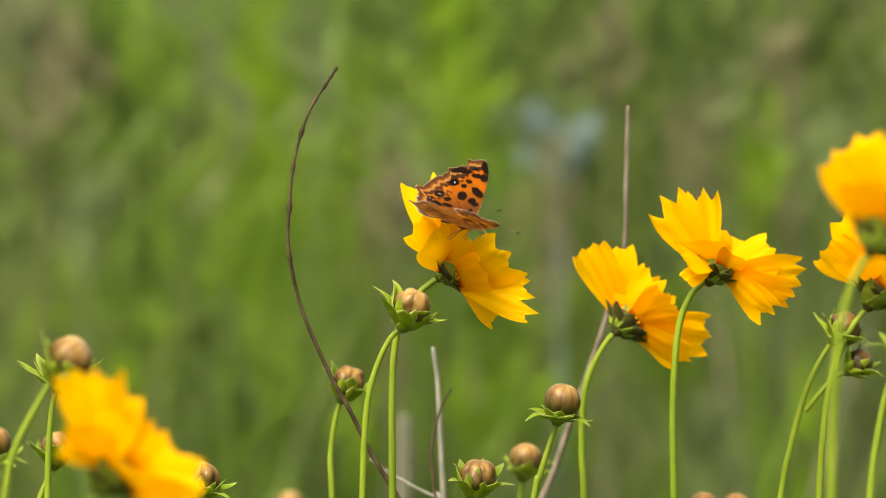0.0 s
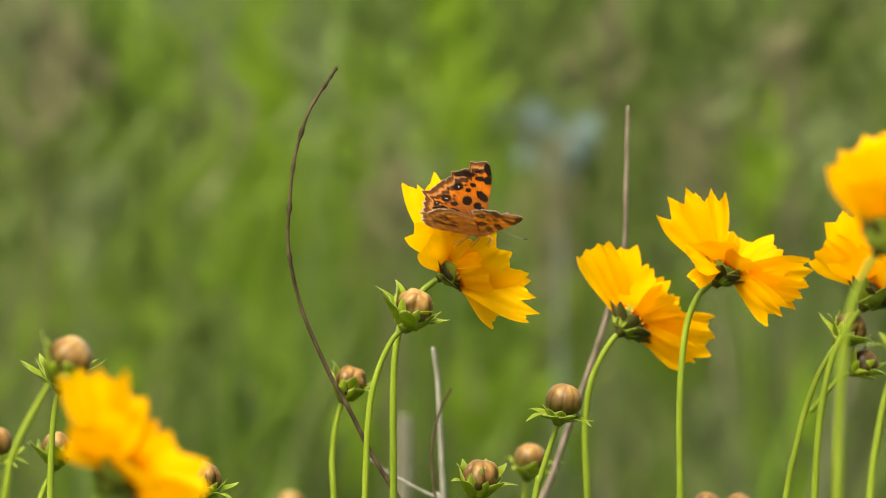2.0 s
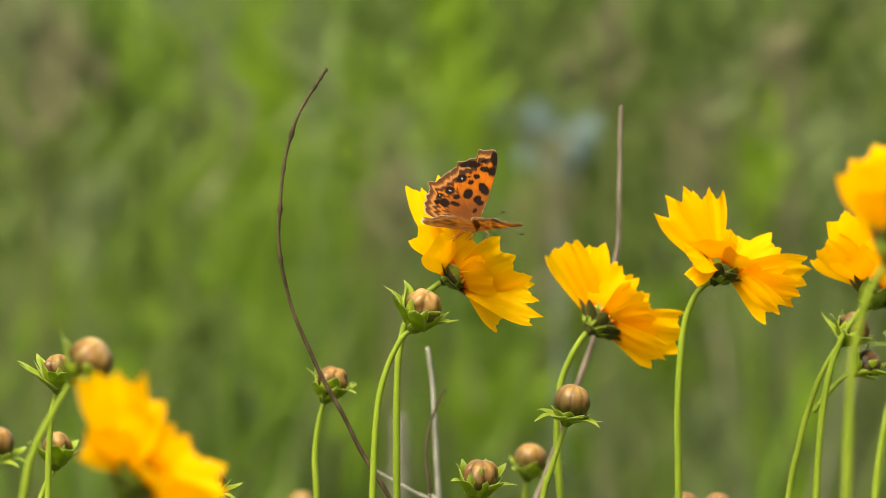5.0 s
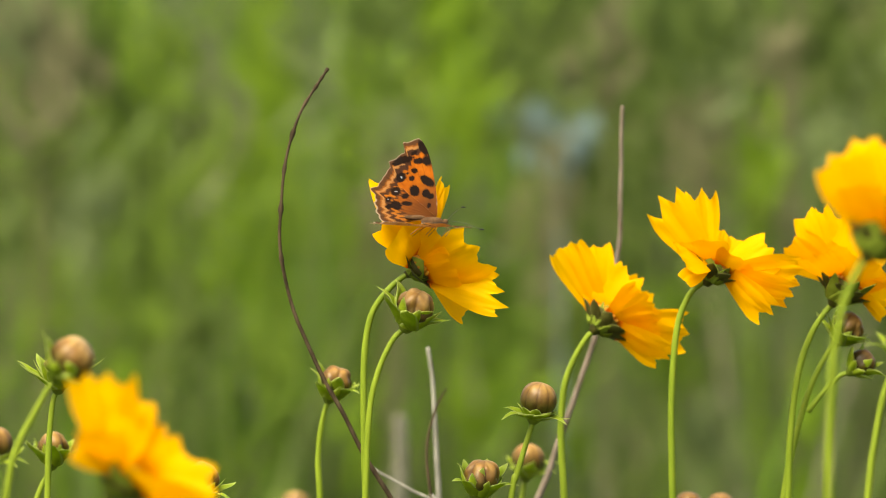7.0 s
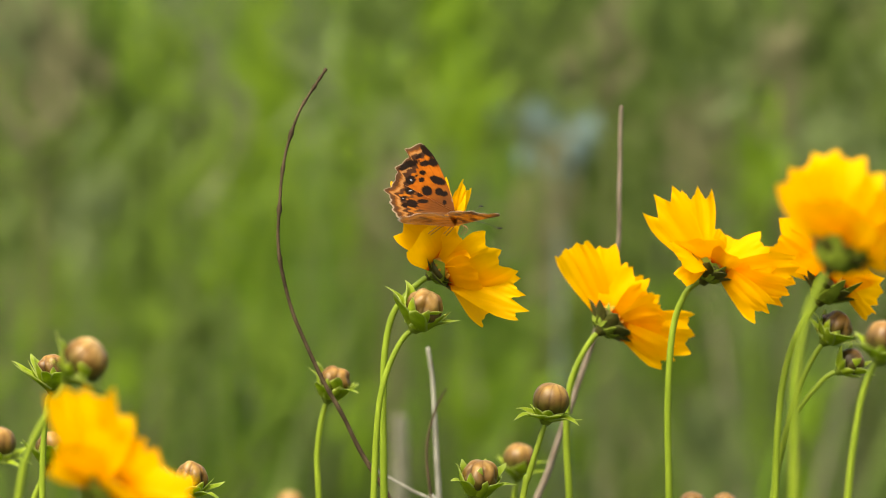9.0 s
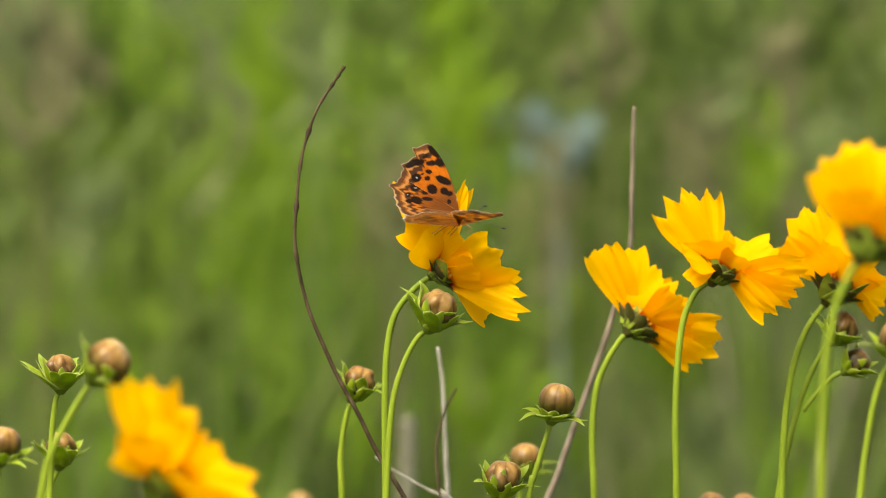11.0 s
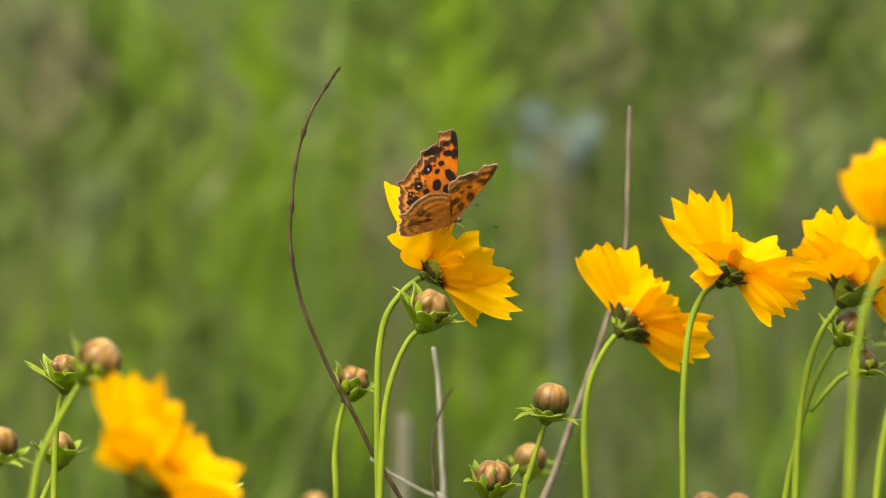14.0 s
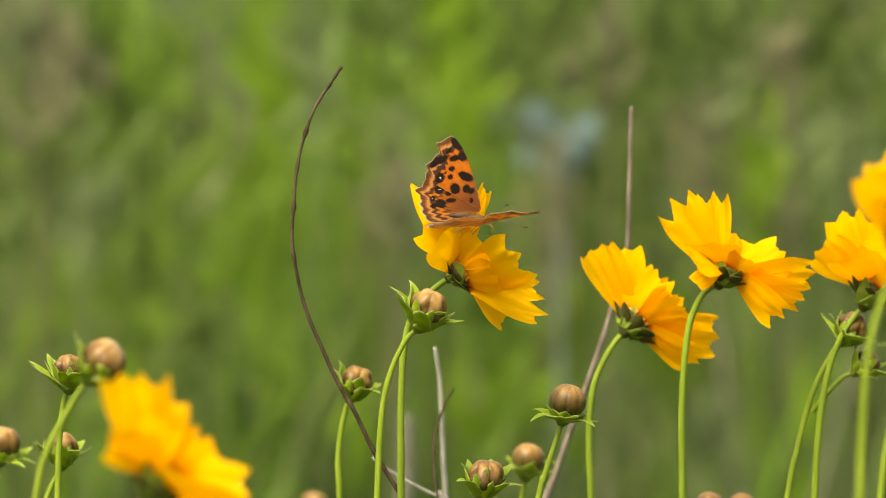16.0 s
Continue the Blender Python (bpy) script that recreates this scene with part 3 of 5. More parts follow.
def bud_head(plant, rng, tip, axis, size, spread, lobes=8, spin=0.0, sepals=8, squash=0.9, leafy=1.0):
    """A swollen bud of folded rays in a cup of sepals. spread: degrees by which the outer sepals stand off the axis."""
    at = head_pose(tip, axis, spin)
    knobby = lobes < 8
    r = (0.0051 if knobby else 0.0054) * size
    prof = []
    for i in range(21):
        w = math.pi * (0.06 + 0.92 * i / 20)
        prof.append((r * math.sin(w) ** 0.8 * (1.0 + 0.06 * math.cos(w)), (0.0015 if knobby else 0.0013) * size + r * (1 - math.cos(w)) * squash))
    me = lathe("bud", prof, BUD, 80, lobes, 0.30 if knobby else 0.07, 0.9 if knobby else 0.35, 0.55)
    lump = 0.0006 if knobby else 0.00018
    off = Vector((rng.uniform(0, 9), rng.uniform(0, 9), 0))
    for v in me.vertices:
        way = (v.co - Vector((0, 0, r))).normalized()
        v.co += way * lump * size * (abs(noise.noise(v.co * 190 + off)) * 2.4 - 0.4)
    me.update()
    twist = 0.9 if knobby else 0.35
    ribs = [abs(math.sin(lobes * (2 * math.pi * (i % 80) / 80 + twist * (i // 80) / 20) / 2)) for i in range(len(me.vertices))]
    me.attributes.new("rib", "FLOAT", "POINT").data.foreach_set("value", ribs)
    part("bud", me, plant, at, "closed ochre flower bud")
    part("receptacle", lathe("receptacle", [(0.0011 * size, -0.0014), (0.0020 * size, -0.0002), (0.0030 * size, 0.0012 * size), (0.0032 * size, 0.0030 * size)], SEPAL_DARK), plant, at)
    for i in range(sepals):
        long = 0.0116 * size * leafy * rng.uniform(0.85, 1.12)
        me = leaflet_mesh(rng, "sepal", long, (0.0070 if knobby else 0.0058) * size * rng.uniform(0.85, 1.1), rng.uniform(-0.05, 0.20), SEPAL, 0.22, True)
        for v in me.vertices:
            s = v.co.x / long
            v.co.y += 0.0006 * size * s * math.sin(5.0 * s + i)
            v.co.z += long * (0.05 * s * s * math.sin(7.0 * s + 2.0 * i) - 0.16 * max(0.0, s - 0.55) * (i % 3))
        part("sepal", me, plant, at @ pose(0, 0, 0.0003, 0, 0, i * 360 / sepals + rng.uniform(-10, 10)) @ pose(0.0018 * size, 0, 0, rng.uniform(-12, 12), -(90 - spread + rng.uniform(-15, 15)), 0))
    for i in range(sepals):
        me = leaflet_mesh(rng, "inner_sepal", (0.0074 if knobby else 0.0056) * size * leafy * rng.uniform(0.85, 1.15), 0.0044 * size, 0.35 if knobby else 0.2, SEPAL, 0.3, True)
        part("inner_sepal", me, plant, at @ pose(0, 0, 0.0010 * size, 0, 0, (i + 0.5) * 360 / sepals) @ pose(0.0031 * size, 0, 0, 0, -(46 if knobby else 38), 0))


def rooted(name, root, label, category, group=""):
    ob = new(name)
    ob.empty_display_size = 0.02
    ob.location = (root[0], root[1], 0)
    return tagged(ob, label, category, group)


def upright_line(path):
    """A stalk's line in its plant's upright plane, from the foot, 15 mm under the soil."""
    return [Vector((path[0][0], 0, -0.015)), *smooth_path([(x, 0, z) for x, z in path], 9)]


def flower_plant(spec):
    rng = random.Random(spec["seed"])
    plant = rooted("tickseed_flower", spec["root"], spec["label"], "flower", "tickseed flowers")
    line = upright_line(spec["path"])
    part("stem", tube("stem", line, (0.0013, spec.get("thick", 0.00084)), STEM), plant)
    flower_head(plant, rng, line[-1], spec["axis"], spec["rim"], spec["rise"], spec["rays"], spec["leafy"], spec["spread"])
    return plant


def bud_plant(spec):
    rng = random.Random(spec["seed"])
    plant = rooted("tickseed_bud", spec["root"], spec["label"], "flower bud", "tickseed buds")
    line = upright_line(spec["path"])
    part("stem", tube("stem", line, (0.0012, spec.get("thick", 0.00076)), STEM), plant)
    bud_head(plant, rng, line[-1], spec["axis"], spec["size"], spec["spread"], spec.get("lobes", 8), spec.get("spin", 0), 8, spec.get("squash", 0.9), spec["leafy"])
    return plant


def twig_plant(name, spec, mat, radius, label, knots=()):
    plant = rooted(name, spec["root"], label, "twig")
    line = [q + 0.0004 * Vector((noise.noise(q * 55 + Vector((0, 7, 0))), noise.noise(q * 55 + Vector((5, 0, 0))), 0)) for q in upright_line(spec["path"])]
    part("stalk", tube("stalk", line, radius, mat, 9, knots), plant)
    return plant


# ---- the meadow: one sheet of soil, thick grass, tufts ----
def ground():
    n, far = 60, 400.0
    verts, faces = [], []
    for i in range(n + 1):
        for j in range(n + 1):
            u, v = -1 + 2 * i / n, -1 + 2 * j / n
            x, y = far * math.copysign(abs(u) ** 3, u), far * math.copysign(abs(v) ** 3, v)
            verts.append((x, y, 0.012 * noise.noise(Vector((x * 1.5, y * 1.5, 0))) - 0.012))
    for i in range(n):
        for j in range(n):
            o = i * (n + 1) + j
            faces.append((o, o + n + 1, o + n + 2, o + 1))
    return tagged(new("ground", mesh_of("ground", verts, faces, SOIL)), "green and brown meadow soil under thick grass", "ground", kind="structure")


def blades(rng, spots, tall, wide, lean):
    """Curved, tapering blades at the given spots; each is a ribbon of three joints."""
    verts, faces = [], []
    for x, y, k in spots:
        h = tall * k * rng.uniform(0.55, 1.1)
        w = wide * rng.uniform(0.6, 1.3)
        turn, tip = rng.uniform(0, 6.283), lean * rng.uniform(0.2, 1.3) * h
        face = rng.uniform(-0.9, 0.9)
        cx, cy = math.cos(turn), math.sin(turn)
        o = len(verts)
        for s, g in ((0, 0.8), (0.4, 1.0), (0.75, 0.7)):
            px, py, pz = x + cx * tip * s * s, y + cy * tip * s * s, h * s * (1 - 0.12 * lean * s)
            for q in (-1, 1):
                verts.append((px + q * w * g * math.cos(face) / 2, py + q * w * g * math.sin(face) / 2, pz - 0.01))
        verts.append((x + cx * tip, y + cy * tip, h * (1 - 0.12 * lean)))
        faces += [(o, o + 1, o + 3, o + 2), (o + 2, o + 3, o + 5, o + 4), (o + 4, o + 5, o + 6)]
    return verts, faces


def grass_field(name, seed, count, near, far, tall, wide, mat, label, side=0.6):
    rng = random.Random(seed)
    spots = []
    while len(spots) < count:
        y = near + (far - near) * rng.random() ** 1.1
        x = rng.uniform(-1, 1) * (0.10 * abs(y) + side)
        k = 0.75 + 0.5 * noise.noise(Vector((x * 1.8, y * 1.1, seed)))
        spots.append((x, y, max(0.25, k)))
    verts, faces = blades(rng, spots, tall, wide, 0.35)
    return tagged(new(name, mesh_of(name, verts, faces, mat)), label, "grass", kind="stuff")


def tuft(seed, x, y, tall, spread, count, mat, label, wide=0.009, lean=0.35, name="grass_tuft", category="grass tuft"):
    rng = random.Random(seed)
    spots = [(rng.gauss(0, spread), rng.gauss(0, spread), rng.uniform(0.6, 1.0)) for _ in range(count)]
    verts, faces = blades(rng, spots, tall, wide, lean)
    ob = new(name, mesh_of(name, verts, faces, mat))
    ob.location = (x, y, 0)
    return tagged(ob, label, category, "meadow tufts", "stuff")


def side_grass():
    """Meadow grass beside the open strip in front of the lens, and short grass in the strip."""
    rng = random.Random(5)
    spots = []
    while len(spots) < 62000:
        x, y = rng.uniform(-5, 5), rng.uniform(-4, 15)
        wedge = 0.1 * abs(y) + 0.5
        if abs(x) < wedge and y > 3.6 or x * x + y * y < 0.3:
            continue
        k = 0.75 + 0.5 * noise.noise(Vector((x * 1.8, y * 1.1, 5)))
        top = 1.0 if abs(x) > wedge else min(1.0, (EYE - 0.137 * max(y, 0) - 0.07) / 0.62)
        if y < 1.2:
            top = min(top, 0.8)
        spots.append((x, y, max(0.25, k) * top))
    verts, faces = blades(rng, spots, 0.42, 0.010, 0.35)
    return tagged(new("side_grass", mesh_of("side_grass", verts, faces, GRASS)), "meadow grass round the flower stand, short in front", "grass", kind="stuff")


ground()
grass_field("meadow_grass", 3, 26000, 3.6, 15.0, 0.42, 0.010, GRASS, "tall dull green meadow grass, slightly wilted")
grass_field("far_grass", 4, 9000, 15.0, 45.0, 0.55, 0.03, GRASS, "distant dull green meadow grass", 6.0)
side_grass()
for i, (x, y, h, s, n) in enumerate(BRIGHT_TUFTS):
    tuft(20 + i, x, y, h, s, n, BRIGHT, "bright yellow-green upright grass tuft in the meadow", 0.009, 0.16)
scatter = random.Random(31)
for i in range(46):
    y = scatter.uniform(3.3, 8.0)
    mat, label = ((BRIGHT, "bright yellow-green upright grass tuft in the meadow"), (GRASS, "dull green grass tuft in the meadow"), (DULL, "dry greyish-brown grass tuft in the meadow"))[(0, 1, 0, 2)[i % 4]]
    tuft(120 + i, scatter.uniform(-0.095, 0.095) * y, y, scatter.uniform(0.28, 0.5), scatter.uniform(0.008, 0.03), scatter.randint(12, 34), mat, label, scatter.uniform(0.007, 0.014), 0.2)
wisp = random.Random(8)
for i in range(90):
    y = wisp.uniform(2.7, 3.9)
    mat, label = ((GRASS, "dull green leaning grass wisp in the meadow"), (DULL, "dry greyish-brown leaning grass wisp in the meadow"), (BRIGHT, "yellow-green leaning grass wisp in the meadow"))[(0, 1, 0, 0, 2, 1)[i % 6]]
    tall = EYE - y * wisp.uniform(0.045, 0.15)
    tuft(320 + i, wisp.uniform(-0.095, 0.095) * y, y, tall, wisp.uniform(0.006, 0.02), wisp.randint(5, 12), mat, label, wisp.uniform(0.004, 0.008), 0.4)
for i, (x, y, h, s, n) in enumerate(DRY_TUFTS):
    tuft(60 + i, x, y, h, s, n, DULL, "dry greyish-brown grass tuft in the meadow")


def weed_clump(rng, x, y, z, wide, tall, mat, label):
    """A spray of upright lance-shaped leaves on a thin stalk, its middle at height z."""
    verts, faces = [], []
    for k in range(rng.randint(9, 15)):
        px, py, pz = rng.gauss(0, wide * 0.32), rng.gauss(0, wide * 0.4), z + rng.gauss(0, tall * 0.28)
        lean, turn, long, half = rng.gauss(0, 0.6), rng.uniform(-0.9, 0.9), tall * rng.uniform(0.35, 0.75), wide * rng.uniform(0.07, 0.15)
        o = len(verts)
        for s, g in ((-0.5, 0.15), (-0.15, 1.0), (0.2, 0.85), (0.5, 0.05)):
            cx, cz = px + math.sin(lean) * long * s, pz + math.cos(lean) * long * s
            for q in (-1, 1):
                verts.append((cx + q * half * g * math.cos(turn), py + q * half * g * math.sin(turn) + 0.15 * long * s * s, cz))
        faces += [(o + i, o + i + 1, o + i + 3, o + i + 2) for i in (0, 2, 4)]
    o = len(verts)
    verts += [(-0.002, 0, -0.01), (0.002, 0, -0.01), (-0.001, 0, z), (0.001, 0, z)]
    faces.append((o, o + 1, o + 3, o + 2))
    ob = new("weed_clump", mesh_of("weed_clump", verts, faces, mat))
    ob.location = (x, y, 0)
    return tagged(ob, label, "weed", "meadow weeds", "stuff")


CLUMPS = {
    "bright": (BRIGHT_LEAF, "bright yellow-green leafy weed clump in the meadow"),
    "mid": (LEAF, "fresh green leafy weed clump in the meadow"),
    "dark": (DARK_LEAF, "dark green leafy weed clump in the meadow"),
    "grey": (GREY_LEAF, "greyish-green leafy weed clump in the meadow"),
    "brown": (DRY_LEAF, "withered brownish leafy weed clump in the meadow"),
    "blue": (GLAUCOUS, "blue-green leafy weed clump in the meadow"),
    "pale": (PALE_LEAF, "pale straw-coloured weed clump in the meadow"),
}
# stands of one kind: bearing and dip as slopes, half width and half height in thousandths, kind
STANDS = ((-0.0830, 0.0751, 5.6, 12.3, "dark"), (-0.0752, 0.0662, 6.7, 7.8, "dark"), (-0.0858, 0.0405, 4.5, 4.5, "brown"), (-0.0763, 0.0528, 7.8, 6.7, "brown"), (-0.0641, 0.0751, 8.9, 12.3, "dark"), (-0.0685, 0.0773, 5.6, 5.6, "grey"), (-0.0540, 0.0461, 5.6, 6.7, "mid"), (-0.0507, 0.0662, 8.9, 6.7, "dark"), (-0.0445, 0.0606, 4.5, 6.7, "pale"), (-0.0540, 0.0400, 5.6, 2.8, "grey"), (-0.0356, 0.0494, 8.9, 14.5, "bright"), (-0.0384, 0.0751, 5.6, 13.4, "bright"), (-0.0261, 0.0494, 3.9, 10.0, "grey"), (-0.0161, 0.0573, 2.8, 10.0, "bright"), (-0.0094, 0.0662, 4.5, 12.3, "grey"), (-0.0105, 0.0785, 4.5, 4.5, "brown"), (0.0029, 0.0517, 5.6, 17.9, "bright"), (0.0163, 0.0483, 10.0, 8.9, "dark"), (0.0224, 0.0667, 6.7, 4.2, "blue"), (0.0286, 0.0684, 5.0, 10.0, "dark"), (0.0308, 0.0450, 4.5, 6.7, "brown"), (0.0408, 0.0550, 5.6, 11.2, "dark"), (0.0554, 0.0539, 6.7, 3.1, "grey"), (0.0520, 0.0651, 6.7, 6.7, "brown"), (0.0626, 0.0673, 4.5, 11.2, "bright"), (0.0687, 0.0506, 5.0, 12.3, "brown"), (0.0732, 0.0640, 6.7, 6.7, "grey"), (0.0643, 0.0427, 4.5, 6.7, "dark"), (0.0788, 0.0494, 5.6, 11.2, "dark"), (0.0799, 0.0751, 6.7, 6.7, "grey"), (0.0196, 0.0785, 6.7, 5.6, "brown"), (-0.0468, 0.1030, 6.7, 6.7, "dark"), (-0.0596, 0.0941, 6.7, 7.8, "mid"), (-0.0350, 0.1052, 6.7, 10.0, "mid"), (-0.0183, 0.1231, 7.8, 8.9, "bright"), (0.0129, 0.1097, 8.9, 10.0, "mid"), (0.0542, 0.1276, 5.6, 5.6, "grey"), (0.0609, 0.1097, 6.7, 7.8, "dark"), (-0.0272, 0.0829, 4.5, 11.2, "mid"), (0.0096, 0.0919, 5.6, 8.9, "mid"), (0.0464, 0.0450, 12.3, 10.0, "dark"), (0.0743, 0.0433, 8.9, 7.8, "dark"), (0.0241, 0.0422, 11.2, 6.7, "dark"), (0.0353, 0.0751, 6.7, 8.9, "dark"), (-0.0094, 0.0450, 6.7, 8.9, "dark"), (-0.0786, 0.0450, 7.8, 5.6, "grey"))
weeds = random.Random(17)
for i in range(330 + 3 * len(STANDS)):
    y = weeds.uniform(3.1, 6.2)
    bearing, dip = weeds.uniform(-0.096, 0.096), weeds.uniform(0.032, 0.142)
    if i >= 330:
        sx, sz, w, h, name = STANDS[i % len(STANDS)]
        y, bearing, dip = weeds.uniform(3.1, 4.4), sx + 0.0005 * w * weeds.uniform(-1, 1), sz + 0.0005 * h * weeds.uniform(-1, 1)
    kind, best = None, 0.42
    for sx, sz, w, h, name in STANDS:
        near_it = math.exp(-((bearing - sx) / (0.001 * w)) ** 2 - ((dip - sz) / (0.001 * h)) ** 2)
        if near_it > best:
            kind, best = name, near_it
    if kind is None:
        if dip > 0.1:
            kind = weeds.choice(("mid", "bright", "bright", "mid", "grey"))
        elif bearing < -0.045 and dip > 0.068:
            kind = weeds.choice(("mid", "dark", "dark", "mid", "grey"))
        elif bearing < 0.01:
            kind = weeds.choice(("mid", "mid", "mid", "dark", "bright", "bright", "grey", "mid"))
        else:
            kind = weeds.choice(("dark", "dark", "dark", "grey", "brown", "mid", "dark"))
    mat, label = CLUMPS[kind]
    low = 0.75 if kind == "blue" else 0.88
    weed_clump(weeds, bearing * y, y, max(0.06, EYE - dip * y), 0.011 * y * weeds.uniform(0.7, 1.3), 0.020 * low * y * weeds.uniform(0.7, 1.5), mat, label)


def leafy_plant(seed, x, y, tall, leaf, count, mat=GLAUCOUS, label="pale blue-green broad-leaved weed standing in the meadow grass"):
    """A broad-leaved weed: a stalk with oval leaves set round its upper part."""
    rng = random.Random(seed)
    plant = rooted("meadow_plant", (x, y), label, "plant", "meadow weeds")
    part("stalk", tube("stalk", smooth_path([(0, 0, -0.01), (0.01, 0, tall * 0.5), (0, 0.01, tall)], 5), (0.004, 0.002), STEM, 7), plant)
    for k in range(count):
        me = leaflet_mesh(rng, "leaf", leaf * rng.uniform(0.7, 1.1), leaf * 0.75, rng.uniform(-0.3, 0.2), mat)
        part("leaf", me, plant, pose(0, 0, tall * rng.uniform(0.95 if mat is GLAUCOUS else 0.86, 1.0), 0, 0, k * 137.5) @ pose(0.002, 0, 0, rng.uniform(-30, 30), -rng.uniform(5, 45), 0))


for i, (x, y, h, leaf, n) in enumerate(WEEDS):
    leafy_plant(90 + i, x, y, h, leaf, n)
for i in range(48):
    y = scatter.uniform(3.8, 7.0)
    low, high = EYE - y * 0.135, EYE - y * 0.045
    leafy_plant(200 + i, scatter.uniform(-0.09, 0.09) * y, y, scatter.uniform(low, high), scatter.uniform(0.018, 0.034), scatter.randint(5, 8), (LEAF, SEPAL_DARK, LEAF)[i % 3], "fresh green leafy weed standing in the meadow grass")
for i in range(36):
    y = scatter.uniform(3.8, 7.0)
    low, high = EYE - y * 0.135, EYE - y * 0.045
    leafy_plant(260 + i, scatter.uniform(-0.09, 0.09) * y, y, scatter.uniform(low, high), scatter.uniform(0.022, 0.04), scatter.randint(5, 8), DRY_LEAF, "withered greyish-brown leafy weed standing in the meadow grass")


# ---- the tickseed stand ----
PLANTS = {}
FLOWERS = (
    ("F1", F1_ROOT, F1_PATH, F1_AXIS, 6.0, 4.6, F1_RAYS, 0.80, 46, "yellow tickseed flower on a bent green stem, butterfly on it"),
    ("F2", F2_ROOT, F2_PATH, F2_AXIS, 6.8, 5.0, F2_RAYS, 0.85, 42, "yellow tickseed flower turning its dark green back"),
    ("F3", F3_ROOT, F3_PATH, F3_AXIS, 6.0, 5.2, F3_RAYS, 0.85, 46, "wide open yellow tickseed flower on a straight stem"),
    ("F4", F4_ROOT, F4_PATH, F4_AXIS, 6.8, 7.0, F4_RAYS, 1.15, 54, "half-cupped yellow tickseed flower with green bracts"),
    ("F5", F5_ROOT, F5_PATH, F5_AXIS, 6.4, 5.5, F5_RAYS, 0.9, 50, "tall yellow tickseed flower above the other ones"),
    ("FL", FL_ROOT, FL_PATH, FL_AXIS, 6.4, 6.0, FL_RAYS, 0.9, 50, "low broad yellow tickseed flower with toothed rays"),
)
for i, (key, root, path, axis, rim, rise, ring, leafy, spread, label) in enumerate(FLOWERS):
    PLANTS[key] = flower_plant(dict(seed=11 + i, root=root, path=path, axis=axis, rim=rim * 0.001, rise=rise * 0.001, rays=ring, leafy=leafy, spread=spread, label=label))

BUDS = (
    ("BUD1", BUD1_ROOT, BUD1_PATH, (0.42, -0.10, 0.9), 1.12, 44, 5, "plump ochre tickseed bud in green sepals, bent stem"),
    ("BUD2", BUD2_ROOT, BUD2_PATH, (0.35, -0.1, 0.9), 0.98, 42, 5, "ochre tickseed bud in green sepals beside a twig"),
    ("BUD3", BUD3_ROOT, BUD3_PATH, (0.25, -0.05, 0.95), 1.02, 72, 9, "round brown tickseed bud with flat spread sepals"),
    ("BUD4", BUD4_ROOT, BUD4_PATH, (0.15, 0.0, 1.0), 1.0, 54, 9, "round brown tickseed bud low among the stems"),
    ("BUD5", BUD5_ROOT, BUD5_PATH, (0.2, -0.1, 1.0), 1.06, 36, 6, "ochre tickseed bud with pointed upright sepals"),
    ("BUD6", BUD6_ROOT, BUD6_PATH, (0.60, -0.1, 0.78), 0.95, 58, 7, "brownish tickseed bud with a small side bud"),
    ("L1", L1_ROOT, L1_PATH, (0.65, -0.1, 0.75), 1.12, 60, 9, "smooth brown tickseed bud on a leaning stem"),
    ("L2", L2_ROOT, L2_PATH, (0.02, 0.0, 1.0), 0.98, 52, 6, "ochre tickseed bud in a star of green sepals"),
    ("L3", L3_ROOT, L3_PATH, (0.1, 0.0, 1.0), 0.96, 44, 6, "small ochre tickseed bud low in the stand"),
    ("L4", L4_ROOT, L4_PATH, (0.25, 0.0, 1.0), 0.98, 62, 7, "ochre tickseed bud with curled pale sepal tips"),
    ("L0", L0_ROOT, L0_PATH, (0.2, 0.0, 1.0), 1.05, 70, 8, "brown tickseed bud at the stand's edge"),
    ("LOWA", LOWA_ROOT, LOWA_PATH, (0.1, 0.0, 1.0), 1.0, 60, 8, "low brown tickseed bud under the twig"),
    ("LOWB", LOWB_ROOT, LOWB_PATH, (0.1, 0.0, 1.0), 0.9, 60, 8, "low brown tickseed bud between the stems"),
    ("LOWC", LOWC_ROOT, LOWC_PATH, (0.1, 0.0, 1.0), 0.9, 60, 8, "low brown tickseed bud between the stems"),
    ("R", R_ROOT, R_PATH, (0.2, 0.0, 1.0), 1.0, 60, 8, "green tickseed bud on a leaning stem"),
)
# how long the sepals are beside the bud
LEAFY = {"BUD1": 1.02, "BUD2": 0.98, "BUD3": 0.72, "BUD4": 0.85, "BUD5": 0.98, "BUD6": 1.0, "L2": 1.22, "L3": 1.0, "L4": 0.95}
for i, (key, root, path, axis, size, spread, lobes, label) in enumerate(BUDS):
    PLANTS[key] = bud_plant(dict(seed=40 + i, root=root, path=path, axis=axis, size=size, spread=spread, lobes=lobes, label=label, spin=i * 17, leafy=LEAFY.get(key, 0.9)))
side = smooth_path([(x, 0, z) for x, z in SIDE_PATH], 8)
part("side_stem", tube("side_stem", side, (0.0008, 0.0007), STEM), PLANTS["BUD6"])
bud_head(PLANTS["BUD6"], random.Random(77), side[-1], (0.75, -0.05, 0.6), 0.78, 38, 8, leafy=1.15)

